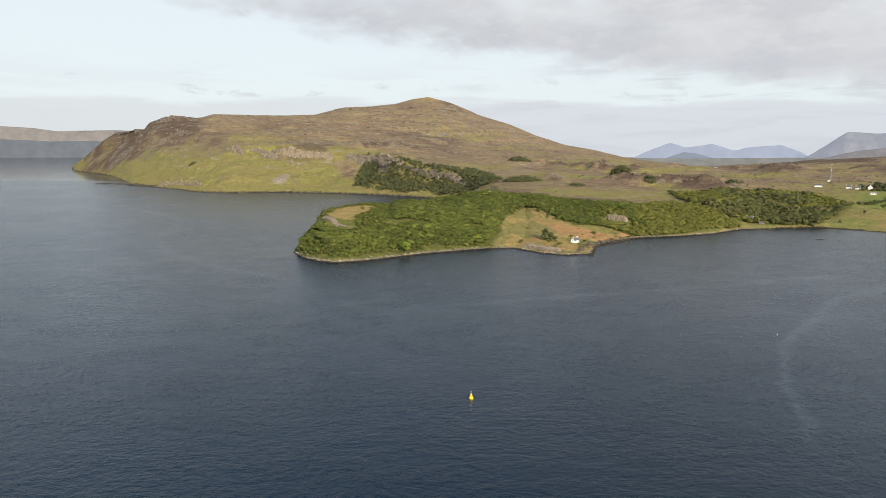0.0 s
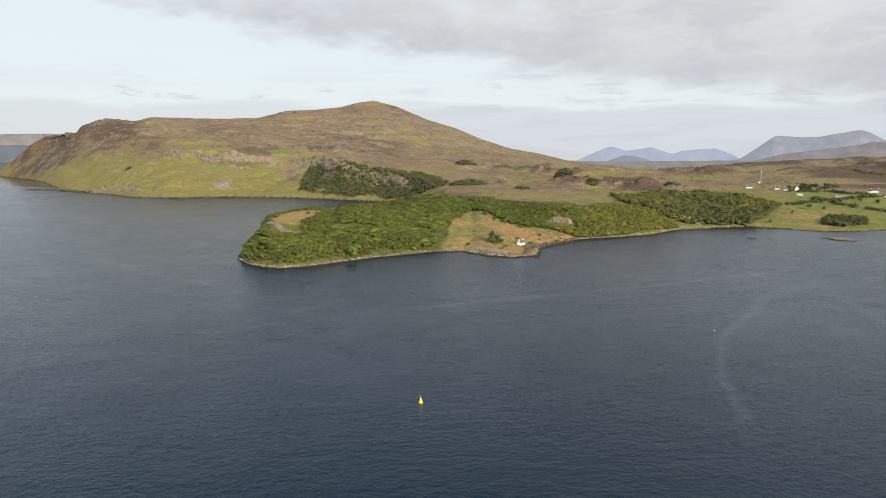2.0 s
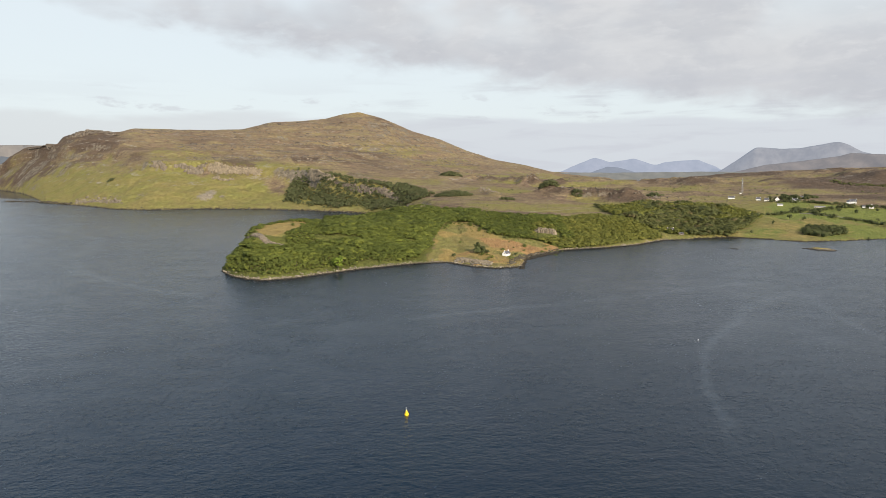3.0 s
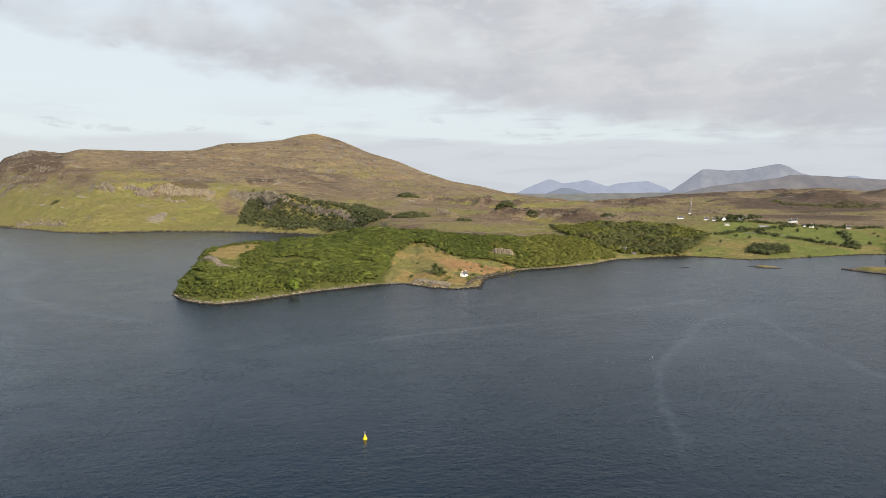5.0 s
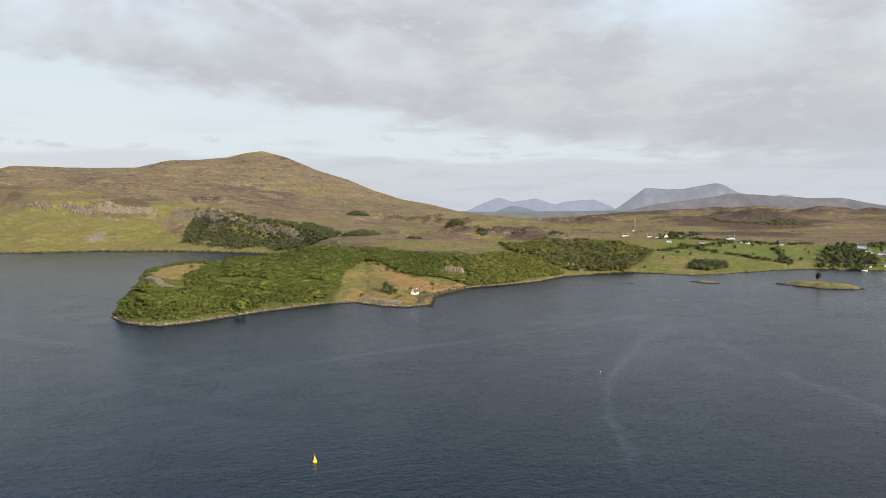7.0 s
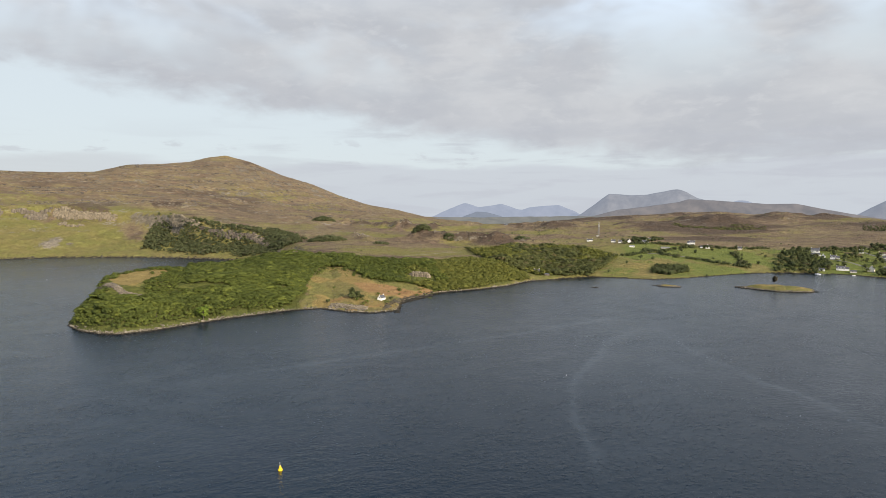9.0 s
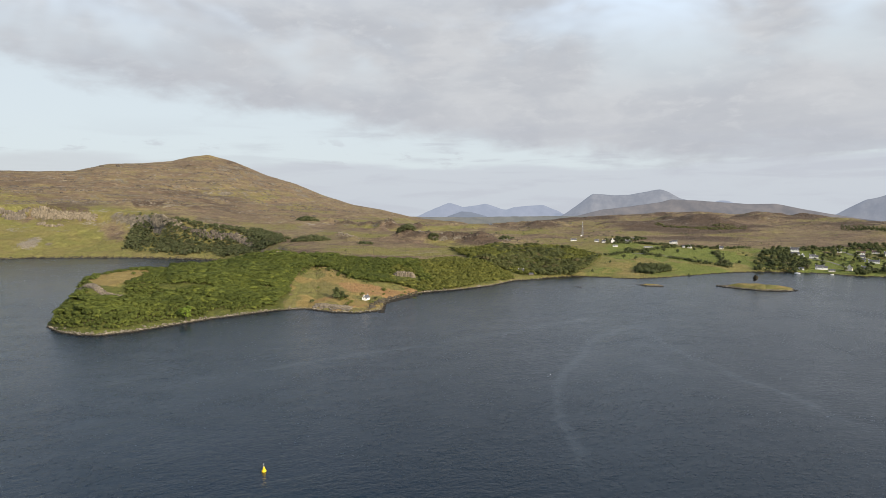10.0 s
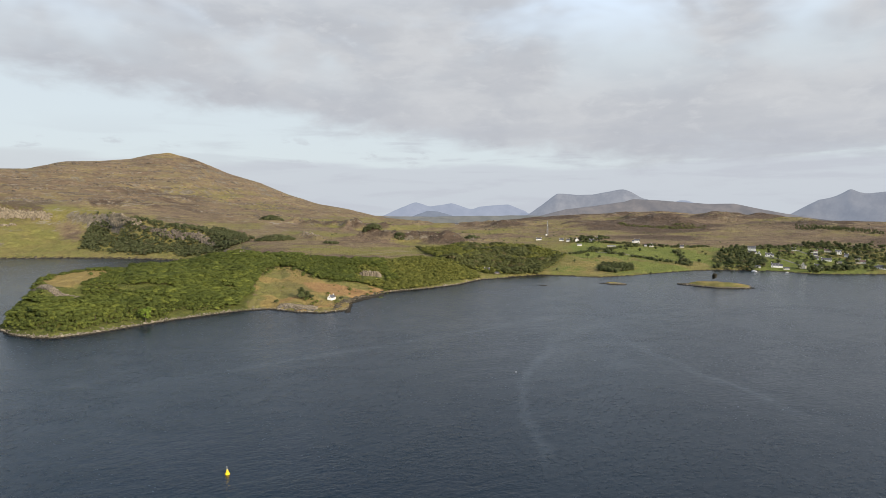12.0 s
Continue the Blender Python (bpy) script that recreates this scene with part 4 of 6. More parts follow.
def trunk_mesh(rng, name):
    """A tapered trunk one unit high with four limbs."""
    verts, faces = [], []

    def tube(p0, p1, r0, r1, sides=6):
        p0, p1 = Vector(p0), Vector(p1)
        ax = (p1 - p0).normalized()
        u = ax.orthogonal().normalized()
        w = ax.cross(u)
        base = len(verts)
        for p, r in ((p0, r0), ((p0 + p1) / 2 + u * r0 * 0.5, (r0 + r1) / 2), (p1, r1)):
            verts.extend([tuple(p + (u * math.cos(2 * math.pi * i / sides) + w * math.sin(2 * math.pi * i / sides)) * r) for i in range(sides)])
        for k in range(2):
            for i in range(sides):
                j = (i + 1) % sides
                faces.append((base + k * sides + i, base + k * sides + j, base + (k + 1) * sides + j, base + (k + 1) * sides + i))

    tube((0, 0, -0.10), (0.02, 0.01, 0.62), 0.030, 0.014)
    for i in range(4):
        a = i * 1.6 + rng.uniform(0, 0.8)
        tube((0.01, 0.0, 0.30 + 0.07 * i), (0.22 * math.cos(a), 0.22 * math.sin(a), 0.52 + 0.08 * i), 0.012, 0.004, 4)
    return mesh_of(name, verts, faces, M_BARK)


def scatter(poly, spacing, rng, keep=1.0):
    """Points within an outline on a jittered grid."""
    p = np.array(poly, float)
    gx, gy = np.meshgrid(np.arange(p[:, 0].min(), p[:, 0].max(), spacing), np.arange(p[:, 1].min(), p[:, 1].max(), spacing))
    x = gx.ravel() + rng.uniform(-0.48, 0.48, gx.size) * spacing
    y = gy.ravel() + rng.uniform(-0.48, 0.48, gx.size) * spacing
    ok = inside(poly, x, y) & (rng.uniform(size=x.size) < keep)
    return x[ok], y[ok]


def along(pts, spacing, width, rng):
    """Points along a hedge."""
    p = np.array(pts, float)
    xs, ys = [], []
    for a, b in zip(p[:-1], p[1:]):
        n = max(1, int(np.linalg.norm(b - a) / spacing))
        t = rng.uniform(0, 1, n)[:, None]
        q = a + (b - a) * t + rng.normal(size=(n, 2)) * width
        xs.append(q[:, 0]), ys.append(q[:, 1])
    return np.concatenate(xs), np.concatenate(ys)


def wood(name, label, x, y, h, rng, mat, quads=60, shape="broad", width=1.0, leaf=0.11, category="woodland", variants=6):
    """Many trees as one stretch of woodland: crowns and trunks."""
    z = height(x, y) - 0.25
    crowns, ways = zip(*[crown_quads(rng, quads, shape, leaf, True) for _ in range(variants)])
    n = len(x)
    which, turn = rng.integers(0, variants, n), rng.uniform(0, 6.283, n)
    q = np.stack(crowns)[which]                          # tree, quad, corner, xyz
    ca, sa = np.cos(turn)[:, None, None], np.sin(turn)[:, None, None]
    H, W = h[:, None, None], (h * width * rng.uniform(0.85, 1.25, n))[:, None, None]
    V = np.stack([(q[..., 0] * ca - q[..., 1] * sa) * W + x[:, None, None], (q[..., 0] * sa + q[..., 1] * ca) * W + y[:, None, None], q[..., 2] * H + z[:, None, None]], -1)
    V = V.reshape(-1, 3)
    F = np.arange(len(V)).reshape(-1, 3)
    g = np.stack(ways)[which]
    bulge = np.stack([g[..., 0] * ca[..., 0] - g[..., 1] * sa[..., 0], g[..., 0] * sa[..., 0] + g[..., 1] * ca[..., 0], g[..., 2]], -1)
    bulge = np.repeat(bulge.reshape(-1, 3), 3, axis=0)
    tint = np.repeat(rng.uniform(size=n), quads * 3)
    # trunks: three-sided
    a = np.arange(3) * 2.094
    tr = np.stack([np.stack([np.cos(a) * 0.03, np.sin(a) * 0.03, a * 0 - 0.05], -1), np.stack([np.cos(a) * 0.015, np.sin(a) * 0.015, a * 0 + 0.6], -1)]).reshape(6, 3)
    TV = (tr[None] * h[:, None, None] + np.stack([x, y, z], -1)[:, None, :]).reshape(-1, 3)
    tf = np.array([(0, 1, 4, 3), (1, 2, 5, 4), (2, 0, 3, 5)])
    TF = (tf[None] + (np.arange(n) * 6)[:, None, None] + len(V)).reshape(-1, 4)
    me = mesh_of(name, np.concatenate([V, TV]), F.tolist() + TF.tolist(), mat)
    me.materials.append(M_BARK)
    me.polygons.foreach_set("material_index", np.concatenate([np.zeros(len(F), np.int32), np.ones(len(TF), np.int32)]))
    add_attr(me, "tint", np.concatenate([tint, np.zeros(len(TV))]))
    add_vectors(me, "bulge", np.concatenate([bulge, np.tile((0.0, 0.0, 1.0), (len(TV), 1))]))
    return tagged(new(name, me), label, category, kind="stuff")


rng = np.random.default_rng(7)
CROWNS = []
for _k in range(8):
    CROWNS.append((crown_mesh(rng, 220, "broad", 0.058, M_LEAF), trunk_mesh(rng, "trunk")))


def tree(x, y, h, k, label, group):
    t = tagged(new("tree"), label, "tree", group)
    t.matrix_world = Matrix.LocRotScale((x, y, float(height(np.array([x]), np.array([y]))[0]) - 0.2), Euler((0, 0, rng.uniform(0, 6.28))), (h * rng.uniform(1.1, 1.4), h * rng.uniform(1.1, 1.4), h))
    part("trunk", CROWNS[k][1], t)
    part("crown", CROWNS[k][0], t)
    return t


# the headland's wood
_out = [bearing(a, b) for a, b in ((-13.2, 645), (-12.4, 618), (-10, 592), (-7.5, 596), (-4.4, 614), (-1.25, 635), (0.8, 646), (2.5, 655), (3.7, 665), (4.3, 690), (5.0, 705), (5.1, 730),
                                   (6.2, 800), (6.3, 835), (9.5, 850), (9.5, 935), (4, 1010), (0.8, 990), (-4.4, 870), (-8, 820), (-10.6, 770), (-11.6, 720))]
hx, hy = scatter(_out, 3.5, rng)
_ok = (height(hx, hy) > 2.2) & ~inside(PASTURE, hx, hy) & ~inside(CRAG_FOOT, hx, hy) & ~inside(MEADOW, hx, hy)
_gap = fbm(hx, hy, 45, 3, 101)
_t0 = np.degrees(np.arctan2(hx, hy))
_f0 = np.hypot(hx, hy) - np.interp(_t0, TABLE_TH, H_FRONT[0])
_ok &= (_f0 > 5 + 3 * fbm(hx, hy, 20, 2, 102)) | (_t0 > 1.0)
_ok &= ~inside(CLEARING, hx, hy)
_ok &= ~((_gap > 0.66) & (np.hypot(hx, hy) < 720))
hx, hy = hx[_ok], hy[_ok]
hth = np.degrees(np.arctan2(hx, hy))
_front = np.hypot(hx, hy) - np.interp(hth, TABLE_TH, H_FRONT[0])
hh = np.clip(3.6 + rng.gamma(3.0, 0.42, len(hx)), 3.6, 7.5) * np.where(_front < 12, 0.8, 1.0)
# low scrub on the crown by the pasture
_scrub = (hth < -4.5) & (_front > 85)
hh = np.where(_scrub, hh * 0.5, hh)
# lower growth before the pasture
_low = (hth < -4.8) & (hth > -11) & (_front > 62)
hh = np.where(_low & ~_scrub, hh * 0.55, hh)
hh = hh * (1 + 0.20 * fbm(hx, hy, 38, 3, 105))
_single = np.flatnonzero((_front < 34) & (hth < 2.0))
_single = _single[:: max(1, len(_single) // 240)]
_rest = np.ones(len(hx), bool)
_rest[_single] = False
wood("headland_wood", "dense green broadleaf wood covering the headland slope", hx[_rest], hy[_rest], hh[_rest], rng, M_LEAF, 190, "broad", 1.95, 0.064, variants=14)
for _n, _i in enumerate(_single):
    tree(hx[_i], hy[_i], hh[_i], _n % 8, "green broadleaf tree above the stony headland shore", "trees along the headland shore")
_m = np.array(PASTURE, float)
_i, _t = rng.integers(0, 5, 170), rng.uniform(0, 1, 170)[:, None]
_p = _m[_i] * (1 - _t) + _m[_i + 1] * _t + rng.normal(size=(170, 2)) * 4
wood("pasture_scrub", "low green scrub fringing the headland pasture", _p[:, 0], _p[:, 1], rng.uniform(1.6, 4.2, 170), rng, M_LEAF, 110, "bush", 1.4, 0.085, "scrub")
# one fresh green tree stands out by the shore
BRIGHT = leaf_material("fresh_foliage", (0.12, 0.17, 0.026), (0.15, 0.20, 0.032), (0.18, 0.23, 0.040), (0.18, 0.23, 0.038))

sx, sy = scatter(SCARP_WOOD, 3.2, rng)
_k = ~inside(SCARP_FACE, sx, sy)
sx, sy = sx[_k], sy[_k]
sh = np.clip(2.8 + rng.gamma(3.0, 0.45, len(sx)), 2.8, 6.5) * (1 + 0.25 * fbm(sx, sy, 40, 3, 107))
_olive = np.degrees(np.arctan2(sx, sy)) + 2.0 * fbm(sx, sy, 50, 3, 108) > 16.0
wood("scarp_wood", "mixed green wood on the steep bank above the meadow", sx[~_olive], sy[~_olive], sh[~_olive], rng, M_LEAF, 130, "broad", 1.9, 0.072, variants=10)
wood("bank_wood", "olive green low wood on the steep bank above the shore", sx[_olive], sy[_olive], sh[_olive] * 0.85, rng, M_OLIVE, 130, "broad", 1.9, 0.072, variants=10)
M_BAYLEAF = leaf_material("bay_foliage", (0.070, 0.080, 0.030), (0.118, 0.126, 0.044), (0.146, 0.150, 0.054), (0.160, 0.126, 0.064))
bx, by = scatter(BAY_WOOD, 4.6, rng, 0.92)
_k = fbm(bx, by, 70, 3, 112) > -0.62
bx, by = bx[_k], by[_k]
_mix = fbm(bx, by, 60, 3, 109) > -0.05
bh = np.clip(3.5 + rng.gamma(3.2, 0.8, len(bx)), 3.5, 9) * (1 + 0.25 * fbm(bx, by, 50, 3, 110))
wood("bay_wood", "dark green wood round the head of the bay", bx[~_mix], by[~_mix], bh[~_mix], rng, M_BAYLEAF, 110, "broad", 1.7, 0.080, variants=8)
wood("bay_scrub", "lighter olive scrub in the wood round the bay", bx[_mix], by[_mix], bh[_mix] * 0.8, rng, M_OLIVE, 110, "broad", 1.8, 0.080)
gx, gy = scatter(GORSE, 4.5, rng)
wood("gorse_thicket", "dark round thicket in the grass field", gx, gy, rng.uniform(5.0, 8.0, len(gx)), rng, M_DARKLEAF, 110, "bush", 1.0, 0.09, "thicket")
cx, cy = (np.concatenate(v) for v in zip(*[scatter(p, 4.2, rng, k) for p, k in zip(CRAG_WOODS, (0.9, 0.95, 0.95, 0.95, 0.6))]))
cx, cy = cx + rng.normal(size=len(cx)) * 4, cy + rng.normal(size=len(cx)) * 5
_x, _y = scatter([(-204, 1420), (-203, 1583), (-111, 1470), (-37, 1410), (56, 1366), (100, 1270), (60, 1190), (-29, 1330), (-115, 1365)], 7.0, rng, 0.22)
cx, cy = np.concatenate([cx, _x]), np.concatenate([cy, _y])
M_BIRCH = leaf_material("birch_foliage", (0.066, 0.078, 0.036), (0.104, 0.114, 0.050), (0.128, 0.134, 0.060), (0.130, 0.120, 0.062))
wood("crag_wood", "dark green birch wood clinging below the crags", cx, cy, rng.uniform(4.0, 8.0, len(cx)), rng, M_BIRCH, 64, "broad", 1.35, 0.115)
_xs, _ys, _hs = [], [], []
for _cx, _cy, _rx, _ry in COPSES:
    _a, _u = rng.uniform(0, 6.283, int(_rx * _ry / 7) + 4), None
    _u = np.sqrt(rng.uniform(0, 1, len(_a)))
    _xs.append(_cx + 0.85 * _rx * _u * np.cos(_a)), _ys.append(_cy + _ry * _u * np.sin(_a)), _hs.append((1.35 - 0.9 * _u * _u) * min(1.0, 0.4 + _rx / 40))
_xs, _ys = np.concatenate(_xs), np.concatenate(_ys)
wood("moor_copses", "dark copses of trees scattered on the brown moor", _xs, _ys, rng.uniform(5.0, 9.0, len(_xs)) * np.concatenate(_hs), rng, M_BIRCH, 80, "bush", 1.3, 0.11)
_a, _r = rng.uniform(6, 58, 900), rng.uniform(930, 2700, 900)
_xs, _ys = _r * np.sin(np.radians(_a)), _r * np.cos(np.radians(_a))
_k = (fbm(_xs, _ys, 160, 3, 113) > 0.25) & ~inside(FIELDS, _xs, _ys)
_xs, _ys = _xs[_k], _ys[_k]
wood("moor_bushes", "single dark bushes dotted over the moor", _xs, _ys, rng.uniform(1.5, 4.0, len(_xs)), rng, M_DARKLEAF, 30, "bush", 1.2, 0.16, "bushes")
_xs, _ys = scatter(PLANTATION, 9.0, rng, 0.8)
wood("plantation", "dark conifer plantation on the far moor", _xs, _ys, rng.uniform(3.5, 6.5, len(_xs)), rng, M_DARKLEAF, 26, "cone", 1.2, 0.16)
_xs, _ys = scatter(MOOR_SCRUB, 8.5, rng, 0.75)
_k = fbm(_xs, _ys, 90, 3, 117) > -0.1
wood("moor_scrub", "green scrub spreading over the moor", _xs[_k], _ys[_k], rng.uniform(2.5, 5.0, _k.sum()), rng, M_BAYLEAF, 22, "bush", 1.5, 0.18, "scrub")
_xs, _ys = [], []
for _p, _s, _k in ((VILLAGE_WOOD, 7.0, 0.62), (VILLAGE_BELT, 8.5, 0.6), (SHORE_BELT, 7.0, 0.6), (FIELDS, 26.0, 0.16), (VILLAGE_GARDENS, 13.0, 0.55)):
    _x, _y = scatter(_p, _s, rng, _k)
    _xs.append(_x), _ys.append(_y)
_a = rng.uniform(0, 6.283, 60)
_xs.append(790 + 46 * np.cos(_a) * rng.uniform(0, 1, 60)), _ys.append(1128 + 20 * np.sin(_a) * rng.uniform(0, 1, 60))
_xs, _ys = np.concatenate(_xs), np.concatenate(_ys)
wood("village_trees", "dark green garden trees among the village houses", _xs, _ys, rng.uniform(4.0, 9.5, len(_xs)), rng, M_DARKLEAF, 110, "broad", 1.25, 0.09)
_xs, _ys = (np.concatenate(v) for v in zip(*[scatter(p, q, rng, k) for p, q, k in ((VILLAGE_GARDENS, 6.5, 0.34), (VILLAGE_WOOD, 5.5, 0.5), (SHORE_BELT, 6.0, 0.5), (VILLAGE_BELT, 6.5, 0.4))]))
_k = fbm(_xs, _ys, 55, 3, 119) > -0.15
wood("village_shrubs", "low green garden shrubs and hedges between houses", _xs[_k], _ys[_k], rng.uniform(1.4, 3.2, _k.sum()), rng, M_BAYLEAF, 50, "bush", 1.7, 0.13, "shrubs")
_xs, _ys = [], []
for _p in (HEDGE_A, HEDGE_B, HEDGE_C, HEDGE_D, HEDGE_E, HEDGE_F, ROW_E):
    _x, _y = along(_p, 2.2, 4.5, rng)
    _xs.append(_x), _ys.append(_y)
_xs, _ys = np.concatenate(_xs), np.concatenate(_ys)
wood("field_hedges", "dark overgrown hedges between green fields", _xs, _ys, rng.uniform(3.0, 6.5, len(_xs)), rng, M_DARKLEAF, 80, "bush", 1.1, 0.10, "hedge")

# bushes and small thorns round the edge of the meadow
_m = np.array(MEADOW, float)
_i = rng.integers(4, 13, 130)
_t = rng.uniform(0, 1, 130)[:, None]
_p = _m[_i] * (1 - _t) + _m[(_i + 1) % len(_m)] * _t + rng.normal(size=(130, 2)) * 6
_x2, _y2 = scatter(MEADOW, 15.0, rng, 0.45)
_k = fbm(_x2, _y2, 40, 3, 125) > 0.0
_x2, _y2 = _x2[_k], _y2[_k]
_xs, _ys = np.concatenate([_p[:, 0], _x2]), np.concatenate([_p[:, 1], _y2])
_k = np.hypot(_xs - 141, _ys - 666) > 14
_xs, _ys = _xs[_k], _ys[_k]
wood("meadow_bushes", "low thorn bushes round the bracken meadow", _xs, _ys, np.clip(rng.gamma(3.0, 0.8, len(_xs)), 0.8, 5.0), rng, M_LEAF, 90, "bush", 1.3, 0.09, "bushes")
# ---- small building blocks ----
def bm_box(bm, x0, x1, y0, y1, z0, z1, bevel=0.0):
    vs = [bm.verts.new(v) for v in ((x0, y0, z0), (x1, y0, z0), (x1, y1, z0), (x0, y1, z0), (x0, y0, z1), (x1, y0, z1), (x1, y1, z1), (x0, y1, z1))]
    fs = [bm.faces.new([vs[i] for i in f]) for f in ((3, 2, 1, 0), (4, 5, 6, 7), (0, 1, 5, 4), (1, 2, 6, 5), (2, 3, 7, 6), (3, 0, 4, 7))]
    if bevel:
        bmesh.ops.bevel(bm, geom=list({e for f in fs for e in f.edges}), offset=bevel, segments=1, affect="EDGES")


def done(bm, name, mat):
    bmesh.ops.recalc_face_normals(bm, faces=bm.faces)
    me = bpy.data.meshes.new(name)
    bm.to_mesh(me)
    bm.free()
    me.materials.append(mat)
    return me


def box_part(name, parent, mat, *dims, bevel=0.0, label=""):
    bm = bmesh.new()
    bm_box(bm, *dims, bevel)
    return part(name, done(bm, name, mat), parent, label)


def lathe(profile, sides=20):
    """A turned shape from rows of radius, height."""
    verts, faces = [], []
    for r, z in profile:
        verts += [(r * math.cos(2 * math.pi * i / sides), r * math.sin(2 * math.pi * i / sides), z) for i in range(sides)]
    for k in range(len(profile) - 1):
        for i in range(sides):
            j = (i + 1) % sides
            faces.append((k * sides + i, k * sides + j, (k + 1) * sides + j, (k + 1) * sides + i))
    faces.append(tuple(range(sides - 1, -1, -1)))
    faces.append(tuple((len(profile) - 1) * sides + i for i in range(sides)))
    return verts, faces


def rod(verts, faces, p0, p1, r, sides=6):
    p0, p1 = Vector(p0), Vector(p1)
    ax = (p1 - p0).normalized()
    u = ax.orthogonal().normalized()
    w = ax.cross(u)
    b = len(verts)
    for p in (p0, p1):
        verts.extend([tuple(p + (u * math.cos(2 * math.pi * i / sides) + w * math.sin(2 * math.pi * i / sides)) * r) for i in range(sides)])
    for i in range(sides):
        j = (i + 1) % sides
        faces.append((b + i, b + j, b + sides + j, b + sides + i))
    faces.append(tuple(b + i for i in range(sides - 1, -1, -1)))
    faces.append(tuple(b + sides + i for i in range(sides)))


def ground_z(x, y):
    return float(height(np.array([float(x)]), np.array([float(y)]))[0])


# ---- houses ----
def house(x, y, az, length, depth, eaves, label, wall=None, roof=None, pitch=40.0, chimneys=2, windows=3, storeys=1, dormers=0, wing="", name="house", group="village houses"):
    """A harled gabled house; az: the bearing of its ridge. The front is the side to the right of that bearing turned towards the bay."""
    wall, roof = wall or M_HARL, roof or M_SLATE
    t = tagged(new(name), label, "house", group)
    t.matrix_world = pose(x, y, ground_z(x, y) - 0.15, 0, 0, 90 - az)
    if group == "village houses":
        length, eaves = length * 0.82, eaves * 0.92
    L, D = length / 2, depth / 2
    rise = D * math.tan(radians(pitch))
    bm = bmesh.new()
    prof = [(-D, -1.2), (D, -1.2), (D, eaves), (0, eaves + rise), (-D, eaves)]
    a = [bm.verts.new((-L, p[0], p[1])) for p in prof]
    b = [bm.verts.new((L, p[0], p[1])) for p in prof]
    bm.faces.new(a), bm.faces.new(b[::-1])
    for i in range(5):
        j = (i + 1) % 5
        bm.faces.new((a[j], a[i], b[i], b[j]))
    w = part("wall", done(bm, "wall", wall), t)
    for side in (-1, 1):
        bm = bmesh.new()
        o, th = 0.35, 0.18
        s, c = math.sin(radians(pitch)), math.cos(radians(pitch))
        e0, e1 = Vector((0, side * (D + o * c), eaves - o * s)), Vector((0, 0, eaves + rise))
        n = Vector((0, side * s, c))
        q = [e0 + n * 0.02, e1 + n * 0.02, e1 + n * (0.02 + th), e0 + n * (0.02 + th)]
        va = [bm.verts.new((-L - 0.15, p.y, p.z)) for p in q]
        vb = [bm.verts.new((L + 0.15, p.y, p.z)) for p in q]
        bm.faces.new(va), bm.faces.new(vb[::-1])
        for i in range(4):
            j = (i + 1) % 4
            bm.faces.new((va[j], va[i], vb[i], vb[j]))
        part("roof_slope", done(bm, "roof_slope", roof), t)
    for k in range(chimneys):
        cx = (-L + 0.45) if k == 0 else (L - 0.45)
        ch = box_part("chimney", t, wall, cx - 0.38, cx + 0.38, -0.42, 0.42, eaves + rise - 0.7, eaves + rise + 1.0)
        for dx in (-0.16, 0.16):
            v, f = lathe([(0.11, 0), (0.09, 0.35)], 8)
            p = part("chimney_pot", mesh_of("chimney_pot", v, f, M_BROWNTILE), ch)
            p.matrix_basis = pose(cx + dx, 0, eaves + rise + 1.0)
    # windows and door of both long sides
    for side in (-1, 1):
        for s in range(storeys):
            zb = 0.95 + 2.5 * s
            n = windows
            for i in range(n):
                wx = -L + length * (i + 0.5) / n
                if s == 0 and i == n // 2 and n > 1:
                    dr = box_part("door", t, M_PAINT, wx - 0.45, wx + 0.45, side * D - 0.04 if side > 0 else side * D - 0.05, side * D + 0.05 if side > 0 else side * D + 0.04, 0.05, 2.05)
                    continue
                fr = box_part("window", t, M_PAINT, wx - 0.55, wx + 0.55, side * D - 0.05, side * D + 0.05, zb, zb + 1.25)
                box_part("pane", fr, M_GLASS, wx - 0.46, wx + 0.46, side * D - 0.058, side * D + 0.058, zb + 0.09, zb + 1.16)
    for gx in (-L, L):
        fr = box_part("window", t, M_PAINT, gx - 0.05, gx + 0.05, -0.5, 0.5, eaves - 0.2, eaves + 0.95)
        box_part("pane", fr, M_GLASS, gx - 0.058, gx + 0.058, -0.41, 0.41, eaves - 0.11, eaves + 0.86)
    # dormers on the bay side
    for k in range(dormers):
        dx = -L + length * (k + 0.5) / dormers
        bm = bmesh.new()
        y0 = -D - 0.02
        pr = [(-0.8, eaves - 0.3), (0.8, eaves - 0.3), (0.8, eaves + 0.9), (0, eaves + 1.6), (-0.8, eaves + 0.9)]
        va = [bm.verts.new((dx + p[0], y0, p[1])) for p in pr]
        vb = [bm.verts.new((dx + p[0], y0 + 1.9, p[1])) for p in pr]
        bm.faces.new(va), bm.faces.new(vb[::-1])
        for i in range(5):
            j = (i + 1) % 5
            bm.faces.new((va[j], va[i], vb[i], vb[j]))
        dm = part("dormer", done(bm, "dormer", wall), t)
        box_part("pane", dm, M_GLASS, dx - 0.4, dx + 0.4, y0 - 0.03, y0 + 0.03, eaves + 0.05, eaves + 0.85)
    if wing:
        # a lower wing off one gable end
        sgn = 1 if wing == "far" else -1
        x0, x1 = sorted((sgn * L, sgn * (L + length * 0.4)))
        bm = bmesh.new()
        d2 = D * 0.75
        r2 = d2 * math.tan(radians(pitch))
